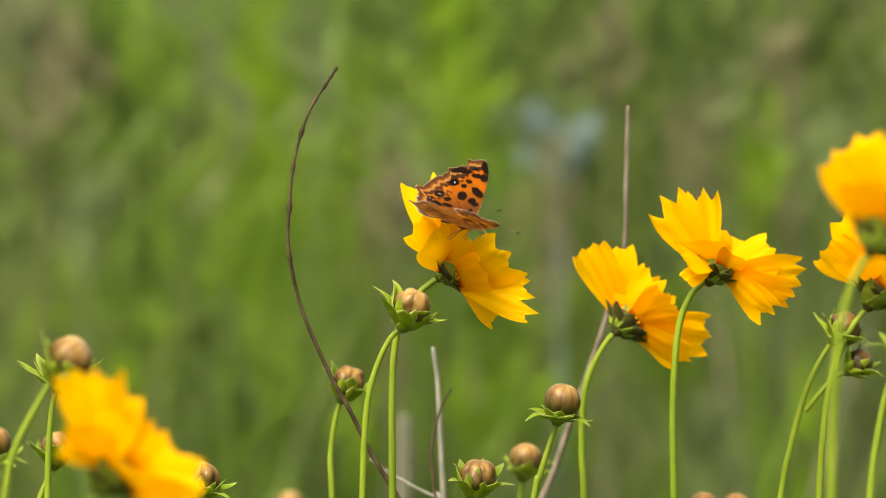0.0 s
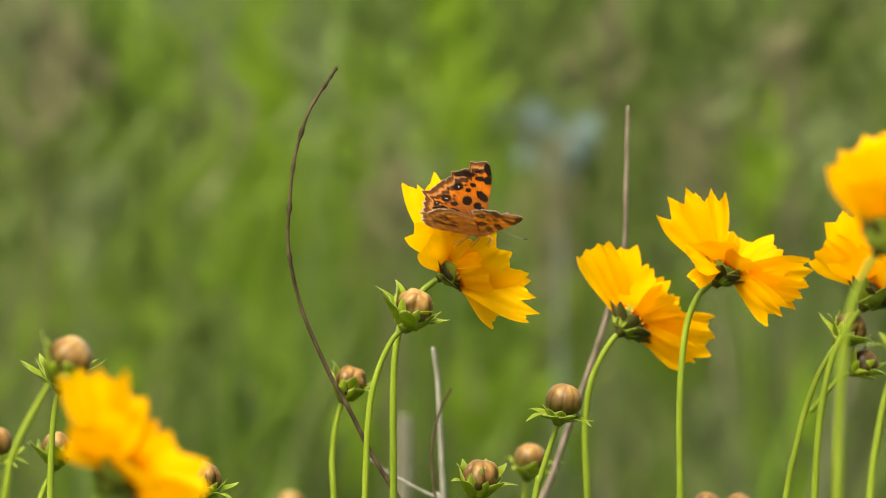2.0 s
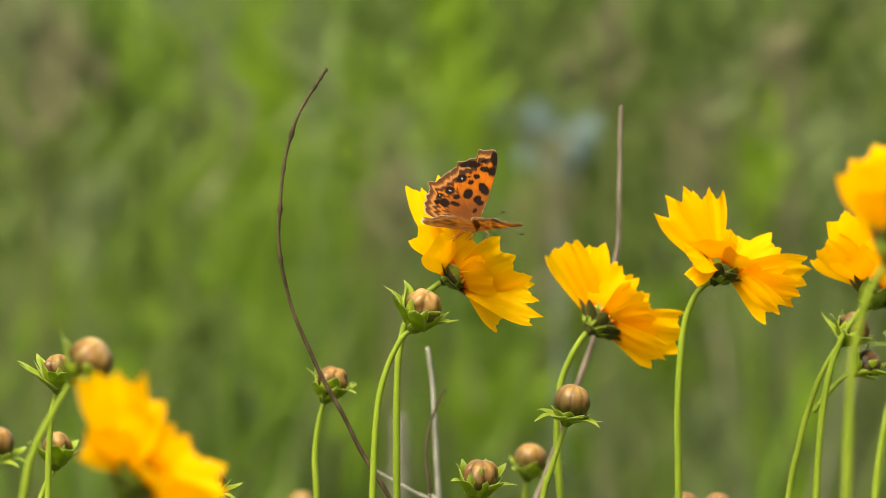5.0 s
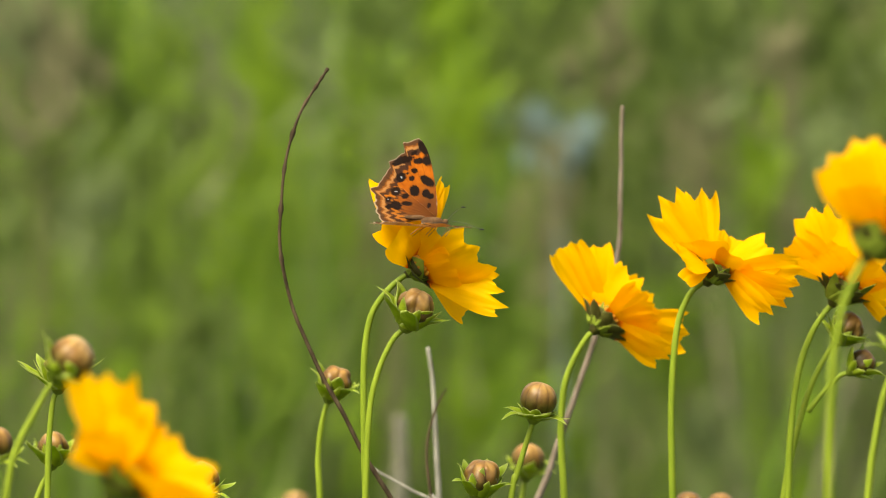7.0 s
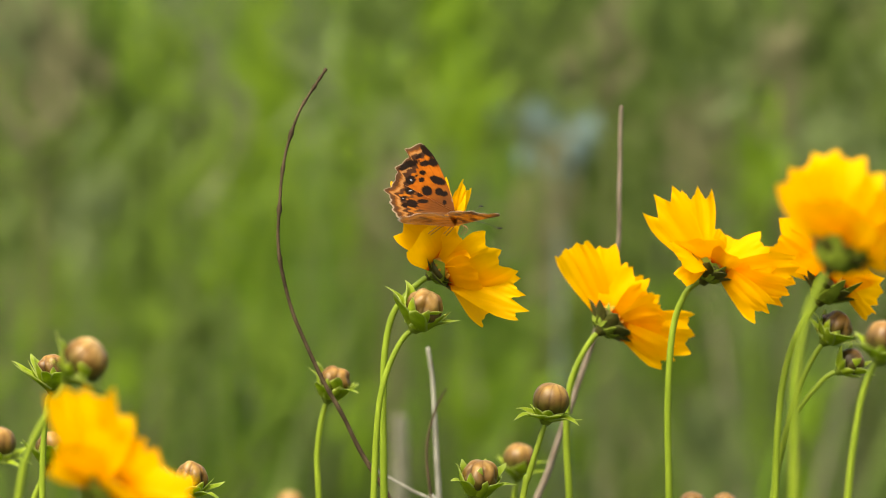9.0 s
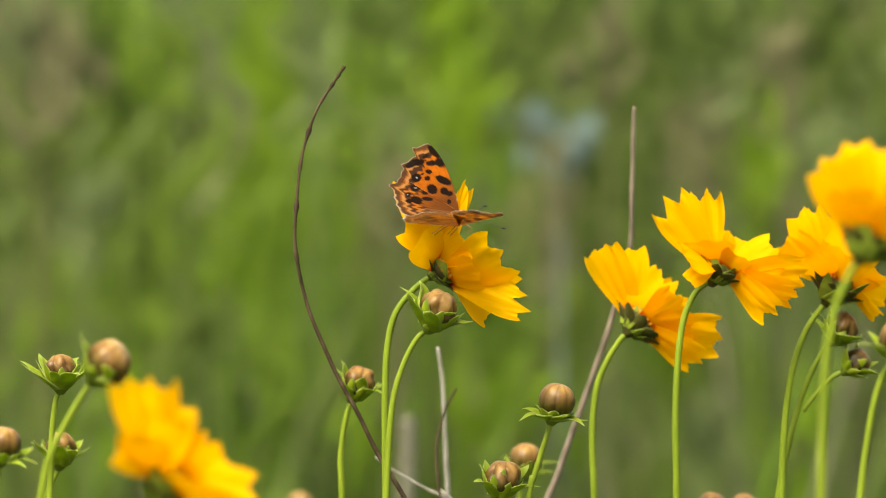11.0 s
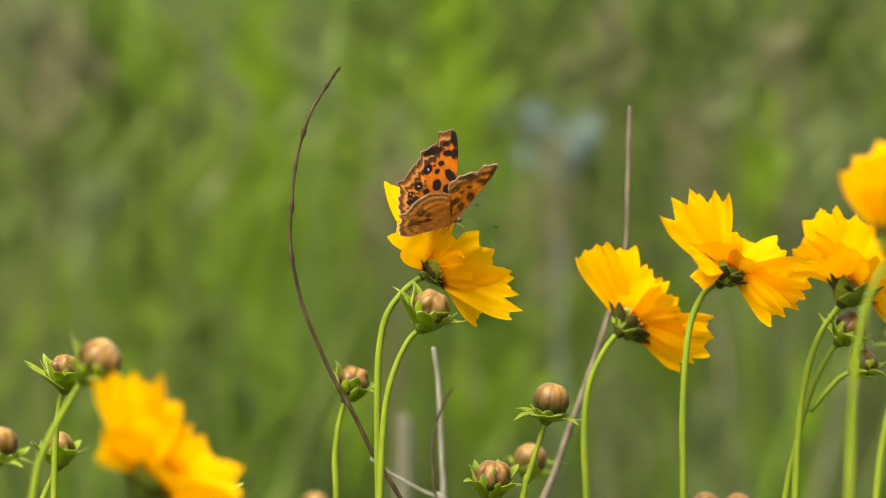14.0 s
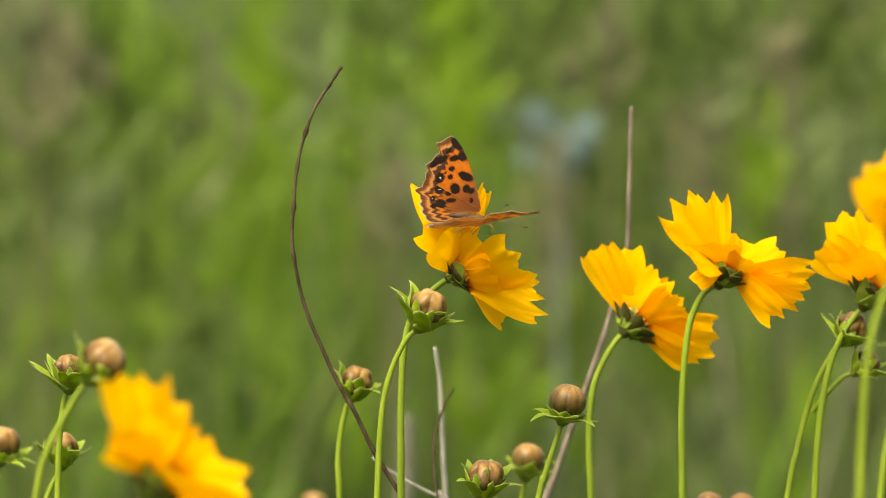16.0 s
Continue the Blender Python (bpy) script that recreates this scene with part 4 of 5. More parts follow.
PLANTS["TWIG"] = twig_plant("bare_twig", dict(root=TWIG_ROOT, path=TWIG_PATH), TWIG, (0.0009, 0.00034), "thin curved bare brown twig with small knots", ((0.66, 0.5), (0.74, 0.9), (0.80, 0.5), (0.853, 1.1), (0.91, 0.6), (0.945, 0.9), (0.97, 0.7), (0.995, 0.8)))
PLANTS["DRYSTEM"] = twig_plant("dry_stalk", dict(root=DRYSTEM_ROOT, path=DRYSTEM_PATH), STRAW, (0.0014, 0.0006), "upright greyish-brown dry stalk with a bend")
PLANTS["DRY"] = twig_plant("dry_stalk", dict(root=DRY_ROOT, path=DRY_PATH), PALE, (0.0012, 0.0006), "short pale dry grass stalk")
PLANTS["FORK"] = twig_plant("dry_stalk", dict(root=FORK_ROOT, path=FORK_PATH), TWIG, (0.0008, 0.0003), "thin brown curling dry stalk")
PLANTS["PALE"] = twig_plant("dry_stalk", dict(root=PALE_ROOT, path=PALE_PATH), STALE, (0.0038, 0.0034), "thick pale broken stalk behind the stand")
PLANTS["STRAND"] = twig_plant("dry_stalk", dict(root=STRAND_ROOT, path=STRAND_PATH), PALE, (0.0006, 0.0004), "thin pale fallen grass strand")


# ---- the butterfly: heading along x, wings hinged at its origin ----
MM = 0.00104


def knotted(knots, a):
    for (a0, r0), (a1, r1) in zip(knots, knots[1:]):
        if a0 <= a <= a1:
            return r0 + (r1 - r0) * (a - a0) / (a1 - a0)
    return knots[-1][1] if a > knots[-1][0] else knots[0][1]


# the wings' rims: degrees from the heading, millimetres from the hinge
FORE_EDGE = ((96.5, 4.0), (99, 8.5), (100.6, 13.0), (102, 18.0), (104, 23.0), (106.3, 26.7), (108.0, 28.0), (112.5, 27.9), (117.8, 28.3), (118.3, 26.4), (119.2, 24.8), (124, 23.9), (129, 23.9), (132, 24.3), (133.8, 22.4), (140, 21.5))
HIND_EDGE = ((103.5, 11.0), (106, 15.5), (110, 18.2), (114, 20.0), (120, 21.2), (127, 21.9), (133.4, 22.2), (136, 21.4), (140, 21.6), (145.8, 21.2), (151, 22.6), (153.6, 20.4), (158, 19.2), (161, 19.5), (165, 18.1), (169.6, 17.9), (174, 16.8), (180, 16.0), (186, 12.0))
# dark marks of the upper side: x, y, half length, half width in millimetres, turn in degrees
FORE_MARKS = ((-7.6, 8.6, 1.25, 1.7, 22), (-4.3, 12.0, 2.45, 1.15, -38), (-4.2, 7.9, 0.95, 1.3, 15), (-2.8, 7.0, 1.0, 0.85, -20), (-2.8, 3.8, 0.5, 0.8, 0), (-12.0, 13.0, 1.3, 1.35, 0),
              (-8.9, 12.7, 0.75, 0.8, 0), (-8.5, 15.4, 0.85, 0.85, 0), (-10.3, 14.3, 0.5, 0.35, 0), (-7.8, 18.8, 1.35, 0.95, 0), (-5.2, 18.9, 1.7, 1.3, -60), (-6.6, 23.4, 2.7, 1.35, -56), (-12.3, 18.7, 2.9, 1.15, 27), (-9.4, 21.6, 0.9, 0.7, 40))
HIND_MARKS = ((-12.4, 9.6, 1.3, 1.3, 0), (-9.0, 5.3, 1.5, 0.65, -12), (-14.5, 7.2, 0.85, 0.8, 0), (-12.1, 4.9, 1.6, 1.2, -40), (-9.5, 7.8, 0.95, 0.8, 0), (-14.0, 4.6, 0.9, 0.8, 0))


def scale_colour(seed, x, y, a, edge, r, marks, under):
    """The colour of the scales at a place of the wing: marks, margin bands, veins and dusted root."""
    gap, hind = edge - r, marks is HIND_MARKS
    n = noise.noise(Vector((x * 0.9, y * 0.9, seed)))
    fine = noise.noise(Vector((x * 3.1, y * 3.1, seed + 5)))
    if under:
        c = Vector((0.46, 0.135, 0.006)).lerp(Vector((0.80, 0.25, 0.006)), max(0, min(1, 0.45 + 0.9 * n)))
        band = math.sin(r * 1.35 + 3.2 * n + 1.4 * fine)
        c = c.lerp(Vector((0.06, 0.028, 0.012)), max(0, min(0.52, (band - 0.15) * 1.1)))
        streak = noise.noise(Vector((a * 0.55, r * 0.22, 3.0)))
        c = c.lerp(Vector((0.09, 0.04, 0.014)), max(0, min(0.55, streak * 1.6)))
        c = c.lerp(Vector((0.42, 0.24, 0.10)), max(0, min(0.65, (-band - 0.5) * 1.3)))
        wave = math.sin(gap * 2.1 + 2.6 * n + 1.5 * fine + math.radians(a) * 9)
        c = c.lerp(Vector((0.38, 0.21, 0.085)), max(0, min(0.6, (wave - 0.55) * 1.6)))
        middle = 1 - abs(r / edge - 0.5 - 0.10 * n) / 0.09
        c = c.lerp(Vector((0.05, 0.022, 0.010)), max(0, min(0.55, middle)))
    else:
        c = Vector((0.35, 0.084, 0.003)).lerp(Vector((0.45, 0.128, 0.004)), max(0, min(1, 0.5 + n)))
        root = max(0.0, 1 - r / (17.0 if hind else 14.0))
        c = c.lerp(Vector((0.14, 0.068, 0.026)) if hind and a > 170 else Vector((0.09, 0.032, 0.008)), min(0.85, root * 1.5 + (0.4 if hind and a > 166 else 0)))
        zig = abs(((a / 6.2) % 1.0) - 0.5) * 2
        outer = a > 109 or not hind and gap < 1.5
        if hind and gap < 7.2 + 1.4 * zig:
            c = c.lerp(Vector((0.60, 0.20, 0.012)) if gap > 4.4 else Vector((0.30, 0.09, 0.010)), 0.55)
        if gap < 4.6 + 0.9 * zig and outer:
            c = c.lerp(Vector((0.19, 0.066, 0.012)), 0.75)
        if hind and abs(gap - 6.6 - 1.9 * zig - 0.7 * n) < 0.70:
            c = c.lerp(Vector((0.03, 0.015, 0.008)), 0.9)
        if outer and abs(gap - 3.7 - 1.2 * zig + 0.4 * n) < (0.72 if hind else 1.05):
            c = c.lerp(Vector((0.028, 0.014, 0.008)), 0.92)
        if outer and abs(gap - 2.35 - 0.8 * zig) < 0.46:
            c = c.lerp(Vector((0.48, 0.24, 0.07)), 0.75)
        if gap < 1.5 + 0.45 * zig and outer:
            c = c.lerp(Vector((0.06, 0.029, 0.013)), 0.88)
        for mx, my, l, w, turn in marks:
            q = math.radians(turn)
            u, v = (x - mx) * math.cos(q) + (y - my) * math.sin(q), -(x - mx) * math.sin(q) + (y - my) * math.cos(q)
            d = (math.sqrt((u / l) ** 2 + (v / w) ** 2) + 0.22 * fine) / 1.12
            if d < 1.12:
                c = c.lerp(Vector((0.009, 0.005, 0.003)), min(1, (1.12 - d) / 0.16))
            if d < 0.13 and (mx, my) in ((-12.4, 9.6), (-12.0, 13.0), (-14.5, 7.2)):
                c = Vector((0.55, 0.62, 0.70))
        if hind or r > 15:
            vein = abs((a / 6.5 + 0.5) % 1.0 - 0.5) * 6.5 * math.pi / 180 * r
            if vein < 0.10:
                c = c * 0.72
    if not hind and (a - 96.8) * r < 16 + 6 * n and r > 4:
        c = c.lerp(Vector((0.45, 0.30, 0.15)), 0.75)
        c = c.lerp(Vector((0.06, 0.03, 0.015)), 0.8 if math.sin(r * 2.6 + 2.5 * n) > 0.25 else 0.0)
    if gap < 0.32 and a > (127 if hind else 107):
        c = c.lerp(Vector((0.50, 0.40, 0.28)), 0.7)
    return c


def wing_mesh(name, edge_knots, marks, near, under, drop):
    """One skin of a wing in its plane: x along the heading, y outward."""
    first, last = edge_knots[0][0], edge_knots[-1][0]
    na, nr = 110, 60
    verts, faces, cols = [], [], []
    for i in range(na + 1):
        a = first + (last - first) * i / na
        edge = knotted(edge_knots, a) + (0.35 * abs(math.sin(math.radians(a) * 27)) if a > 116 else 0)
        ca, sa = math.cos(math.radians(a)), math.sin(math.radians(a))
        for j in range(nr + 1):
            r = edge * (0.03 + 0.97 * j / nr)
            x, y, s = r * ca, r * sa, r / 28
            lift = 0.55 * math.sin(math.radians(a) * 9) * s * s + 0.9 * s * (1 - s) + 0.35 * math.sin(math.radians(a) * 27) * s ** 3
            verts.append((x * MM, y * MM, (lift * (-1 if near else 1) + drop) * MM))
            cols.append(scale_colour(7 + 3 * under, x, y, a, edge, r, marks, under))
    for i in range(na):
        for j in range(nr):
            o = i * (nr + 1) + j
            faces.append((o, o + 1, o + nr + 2, o + nr + 1))
    me = mesh_of(name, verts, faces, WING_UNDER if under else WING)
    layer = me.color_attributes.new("scales", "FLOAT_COLOR", "POINT")
    layer.data.foreach_set("color", [v for c in cols for v in (c[0], c[1], c[2], 1.0)])
    return me


def ellipsoid(name, centre, half, mat, turn=0.0):
    rings, sides = 12, 16
    verts, faces = [], []
    m = Matrix.Translation(centre) @ pose(0, 0, 0, 0, turn, 0)
    for i in range(rings + 1):
        w = math.pi * i / rings
        for j in range(sides):
            q = 2 * math.pi * j / sides
            g = 1 + 0.06 * math.sin(w * 14)
            verts.append(m @ Vector((-math.cos(w) * half[0], math.sin(w) * math.cos(q) * half[1] * g, math.sin(w) * math.sin(q) * half[2] * g)))
        if i:
            o = (i - 1) * sides
            faces += [(o + j, o + (j + 1) % sides, o + sides + (j + 1) % sides, o + sides + j) for j in range(sides)]
    return mesh_of(name, verts, faces, mat)


def butterfly():
    fly = tagged(new("butterfly"), "orange butterfly with black spots and ragged wings on a yellow flower", "butterfly")
    fly.empty_display_size = 0.01
    wings = {}
    for key, near in (("far", False), ("near", True)):
        sign = -1 if near else 1
        for kind, knots, marks, drop in (("forewing", FORE_EDGE, FORE_MARKS, 0.0), ("hindwing", HIND_EDGE, HIND_MARKS, -0.25)):
            wing = part(kind, wing_mesh(kind, knots, marks, near, False, drop * sign), fly, None, "orange black-spotted " + kind)
            part("underside", wing_mesh("underside", knots, marks, near, True, (drop - 0.10) * sign), wing, None, "brown mottled wing underside")
            wings[key, kind] = wing
    body = pose(-0.0012, 0.0018, 0.0023, 0, 2, 8)
    part("thorax", ellipsoid("thorax", (-0.0002, 0, -0.0009), (0.0034, 0.0014, 0.0014), FUR), fly, body)
    part("abdomen", ellipsoid("abdomen", (-0.0048, 0.0016, 0.0000), (0.0036, 0.0008, 0.0008), FUR, 0), fly, body)
    part("head", ellipsoid("head", (0.0036, 0, -0.0009), (0.0010, 0.0008, 0.0008), FUR), fly, body)
    for q, tip in ((-1, (0.0136, -0.0060, -0.0024)), (1, (0.0098, 0.0068, 0.0030))):
        end = Vector(tip)
        line = smooth_path([(0.0042, q * 0.0005, -0.0005), Vector((0.0042, q * 0.0005, 0.0004)).lerp(end, 0.5), end], 6)
        part("antenna", tube("antenna", line, (0.00008, 0.00007), ANTENNA, 6), fly, body)
        part("antenna_club", ellipsoid("antenna_club", end, (0.0008, 0.00024, 0.00024), CLUB), fly, body)
    for i, (x, q) in enumerate(((0.003, -1), (0.0005, -1), (-0.0015, -1), (0.003, 1), (0.0005, 1), (-0.0015, 1))):
        line = smooth_path([(x, q * 0.001, -0.0020), (x + 0.0016 - 0.0018 * (i % 3), q * 0.0024, -0.0030), (x + 0.0004 - 0.0026 * (i % 3), q * 0.0026, -0.0052)], 5)
        part("leg", tube("leg", line, (0.00014, 0.00009), LEG, 6), fly, body)
    return fly, wings


FLY, WINGS = butterfly()

# ---- sway of each stalk in the wind: (seconds, degrees of lean[, millimetres of sag]) ----
F1_SWAY = [(0, 0), (0.5, -0.281), (1, -0.908, -0.17), (1.5, -0.116), (2, 0.033), (2.5, -0.099), (3, 0.363, 0.17), (3.5, 0.083, 0.33), (4, 0.182, 1.17), (6.5, -0.479, -0.67), (7, -0.891, -1.17), (7.5, -0.66, -0.67), (8, 0.215, 0.33), (8.5, -0.264, -0.5), (9, -0.281, -0.5), (11.5, -0.165, -0.33), (12, 1.304, 1.34), (12.5, 0.33, 0.17), (13, 0.314, 0.5), (13.5, 0.759, 0.67), (14, -0.462, -0.5), (14.5, 0.132), (15, 0.083, 0.17), (15.5, 0.017, -0.33), (16, 0.281, 0.17)]
F2_SWAY = [(0, 0), (0.5, -0.108), (1, -0.376), (1.5, -0.43, -0.17), (2, 0.125, 0.17), (2.5, -0.072), (3, 0.125, 0.17), (3.5, 0.054, 0.17), (4, -1.165, -0.7), (6.5, -0.233), (7, -0.699, -0.52), (7.5, -1.219, -1.05), (8, 0.143, 0.35), (8.5, -0.52, -0.35), (9, -0.52, -0.17), (11.5, 0.466, 0.52), (12, 0.376, 0.7), (12.5, 0.52, 0.35), (13, 0.376, 0.35), (13.5, 0.161, 0.35), (14, 0.09, 0.35), (14.5, 0.215, 0.35), (15, -0.036), (15.5, 0.466, 0.52), (16, 0.251, 0.35)]
F3_SWAY = [(0, 0), (0.5, -0.205), (1, -0.564), (1.5, -0.205, -0.34), (2, 0.222, 0.34), (2.5, 0.051), (3, 0.581, 0.86), (3.5, 0.085), (4, 0.325, -0.34), (6.5, -0.154), (7, -0.051), (7.5, -0.513, -0.86), (8, 0.615, 0.34), (8.5, -0.068, 0.34), (9, -0.171, -0.34), (11.5, 0.342, 0.52), (12, 1.214, 1.03), (12.5, 0.342), (13, 0.786, 0.86), (13.5, 0.171, 0.34), (14, 0.325, 0.52), (14.5, 0.291, 0.86), (15, 0.12, 0.52), (15.5, 0.633, 1.03), (16, 0.291, 0.86)]
F4_SWAY = [(0, 0), (0.5, -0.544, -0.52), (1, -1.596, -0.87), (1.5, -0.439, -0.52), (2, -0.158), (2.5, 0.105), (3, 0.333, 0.52), (3.5, 0.053), (4, -0.158, -0.35), (6.5, 0), (7, -1.088, -1.04), (7.5, -1.368, -1.39), (8, -1.473, -1.39), (8.5, 0.719, 0.52), (9, -1.526, -1.39), (11.5, -1.088, -0.87), (12, 2.21, 1.39), (12.5, -0.105), (13, 0.544, 0.52), (13.5, 0.439, 0.52), (14, -0.825, -0.69), (14.5, 0.93, 0.69), (15, -0.982, -0.69), (15.5, 1.088, 0.87), (16, -0.158)]
F5_SWAY = [(0, 0), (0.5, -0.301, -0.7), (1, -0.209, -0.42), (1.5, 0.039), (2, 0.157), (2.5, -0.013, 0.42), (3, 0.118, 1.12), (3.5, 0.353, 2.51), (4, 0.393, 2.51), (6.5, 0.393, 1.39), (7, -0.079, 1.12), (7.5, 0.353, 0.7), (8, -0.17, 1.12), (8.5, 0.602, 1.39), (9, -0.956, 4.46), (11.5, 0.393, 1.67), (12, 1.793, 4.18), (12.5, 0.746, 4.88), (13, 0.956, 3.49), (13.5, 0.497, 2.79), (14, 0.471, 1.39), (14.5, 0.17, 1.67), (15, 0.537, 1.67), (15.5, 0.432, 1.67), (16, 0.733, 3.49)]
FL_SWAY = [(0, 0), (0.5, -0.167), (1, -0.222, 0.41), (1.5, 0.014), (2, 0.097), (2.5, 0.264), (3, 0.389), (3.5, 0.653, 0.27), (4, 0.695, 0.54), (6.5, 0.181, 0.68), (7, 0.292, 1.08), (7.5, 0.139, 1.08), (8, -0.222, 2.97), (8.5, 0.25, 1.08), (9, -0.222, 4.59), (11.5, 1.514, 0.68), (12, 1.556), (12.5, 1.945, 0.68), (13, 1.07, 0.81), (13.5, 1.639, 0.54), (14, 0.917, 0.54), (14.5, 0.987, 0.54), (15, 0.82, 0.27), (15.5, 0.875, 0.81), (16, 1.084, 0.81)]
BUD1_SWAY = [(0, 0), (0.5, 0.15), (1, -0.2), (1.5, 0.05), (2, 0.083), (2.5, 0.134), (3, 0.05), (3.5, 0.284), (4, 0.334), (6.5, 0.2), (7, 0.1), (7.5, 0.2), (8, -0.05), (8.5, 0.284), (9, 0.367), (11.5, 0.818), (12, 0.668), (12.5, 0.517), (13, 0.751), (13.5, 0.3), (14, 0.567), (14.5, 0.3), (15, 0.417), (15.5, 0.467), (16, 0.484)]
BUD2_SWAY = [(0, 0), (0.5, 0), (1, -0.241), (1.5, -0.26), (2, 0.056), (2.5, -0.093), (3, 0.056), (3.5, 0.019), (4, -0.724), (6.5, -0.204), (7, -0.427), (7.5, -1.336), (8, -0.186), (8.5, -0.631), (9, -0.464), (11.5, 0.39), (12, 0.315), (12.5, 0.39), (13, 0.223), (13.5, 0.111), (14, 0.148), (14.5, 0.167), (15, 0), (15.5, 0.223), (16, 0.26)]
BUD3_SWAY = [(0, 0), (0.5, -0.178), (1, -0.731), (1.5, -0.107), (2, 0.036), (2.5, -0.053), (3, 0.25), (3.5, 0.089), (4, 0.339), (6.5, -0.357), (7, -0.749), (7.5, -0.57), (8, 0.285), (8.5, -0.481), (9, -0.357), (11.5, -0.053), (12, 1.034), (12.5, 0.25), (13, 0.374), (13.5, 0.66), (14, -0.357), (14.5, 0.107), (15, 0.16), (15.5, -0.089), (16, 0.16)]
BUD4_SWAY = [(0, 0), (0.5, -0.083), (1, -0.455), (1.5, -0.248), (2, 0.165), (2.5, -0.021), (3, 0.414), (3.5, 0), (4, 0.331), (6.5, -0.103), (7, 0.083), (7.5, -0.662), (8, 0.434), (8.5, -0.165), (9, -0.228), (11.5, 0.228), (12, 1.117), (12.5, 0.331), (13, 0.807), (13.5, 0.145), (14, 0.165), (14.5, 0.228), (15, 0.083), (15.5, 0.455), (16, 0.083)]
BUD5_SWAY = [(0, 0), (0.5, 0.112), (1, -0.223), (1.5, -0.13), (2, 0.093), (2.5, 0.149), (3, -0.112), (3.5, 0.316), (4, 0.168), (6.5, 0.056), (7, 0.13), (7.5, 0.223), (8, -0.261), (8.5, 0.503), (9, 0.074), (11.5, 0.912), (12, 0.149), (12.5, 0.223), (13, 0.8), (13.5, -0.112), (14, 0.484), (14.5, 0.093), (15, 0.261), (15.5, 0.354), (16, 0.261)]
BUD6_SWAY = [(0, 0), (0.5, -0.126), (1, -0.467), (1.5, -0.198), (2, 0.18), (2.5, 0.072), (3, 0.521), (3.5, 0.054), (4, 0.413), (6.5, -0.018), (7, 0.09), (7.5, -0.575), (8, 0.431), (8.5, -0.126), (9, -0.269), (11.5, 0.09), (12, 0.844), (12.5, 0.216), (13, 0.682), (13.5, 0.323), (14, 0.162), (14.5, 0.395), (15, 0.072), (15.5, 0.611), (16, 0.233)]
L1_SWAY = [(0, 0), (0.5, -0.271), (1, -0.256), (1.5, -0.06), (2, 0), (2.5, 0.211), (3, 0.241), (3.5, 0.527), (4, 0.587), (6.5, 0.211), (7, 0.045), (7.5, -0.151), (8, -0.226), (8.5, 0.331), (9, 0.391), (11.5, 1.144), (12, 1.355), (12.5, 1.881), (13, 0.753), (13.5, 1.58), (14, 0.783), (14.5, 0.783), (15, 0.708), (15.5, 0.783), (16, 0.888)]
L2_SWAY = [(0, -0.158), (0.5, -0.228), (1, -0.193), (1.5, -0.105), (2, -0.07), (2.5, 0.053), (3, -0.088), (3.5, 0.193), (4, 0.018), (6.5, -0.193), (7, -0.158), (7.5, -0.158), (8, -0.473), (8.5, -0.123), (9, -0.333), (11.5, 0.158), (12, 0.508), (12.5, 0), (13, 0.368), (13.5, 0), (14, 0.053), (14.5, 0.158), (15, -0.105), (15.5, 0.298), (16, 0.175)]
L3_SWAY = [(0, 0), (0.5, 0.019), (1, -0.097), (1.5, -0.058), (2, 0.019), (2.5, 0.154), (3, 0), (3.5, 0.29), (4, 0.019), (6.5, 0.039), (7, -0.097), (7.5, 0), (8, -0.251), (8.5, 0.039), (9, -0.193), (11.5, 0.212), (12, 0.154), (12.5, 0.097), (13, 0.444), (13.5, 0.097), (14, 0.116), (14.5, 0.232), (15, 0), (15.5, 0.347), (16, 0.232)]
L4_SWAY = [(0, 0), (0.5, 0.056), (1, -0.112), (1.5, -0.056), (2, 0.056), (2.5, 0.168), (3, 0.056), (3.5, 0.279), (4, 0.316), (6.5, -0.056), (7, -0.019), (7.5, -0.168), (8, -0.577), (8.5, 0.149), (9, -0.391), (11.5, 0.372), (12, 0.465), (12.5, 0.428), (13, 0.54), (13.5, 0.372), (14, 0.242), (14.5, 0.316), (15, 0.186), (15.5, 0.279), (16, 0.186)]
L0_SWAY = [(0, -0.599), (0.5, -0.639), (1, -0.679), (1.5, -0.599), (2, -0.559), (2.5, -0.439), (3, -0.519), (3.5, -0.359), (4, -0.399), (6.5, -0.559), (7, -0.559), (7.5, -0.599), (8, -0.679), (8.5, -0.479), (9, -0.439), (11.5, -0.06), (12, 0.24), (12.5, 0), (13, -0.04), (13.5, -0.319), (14, -0.359), (14.5, -0.24), (15, -0.359), (15.5, -0.2), (16, -0.28)]
LOWA_SWAY = [(0, 0), (0.5, -0.188), (1, -0.323), (1.5, -0.323), (2, 0), (2.5, 0.404), (3, 0.269), (3.5, 0.78), (4, 0.78), (6.5, 0.108), (7, 0.242), (7.5, -0.161), (8, -0.296), (8.5, 0.242), (9, -0.027), (11.5, 0.915), (12, 1.318), (12.5, 1.318), (13, 1.372), (13.5, 1.318), (14, 1.184), (14.5, 1.184), (15, 1.049), (15.5, 0.995), (16, 1.103)]
LOWB_SWAY = [(0, 0), (0.5, -0.089), (1, -0.31), (1.5, -0.355), (2, 0.103), (2.5, -0.059), (3, 0.103), (3.5, 0.044), (4, -0.961), (6.5, -0.192), (7, -0.577), (7.5, -1.005), (8, 0.118), (8.5, -0.429), (9, -0.429), (11.5, 0.384), (12, 0.31), (12.5, 0.429), (13, 0.31), (13.5, 0.133), (14, 0.074), (14.5, 0.177), (15, -0.03), (15.5, 0.384), (16, 0.207)]
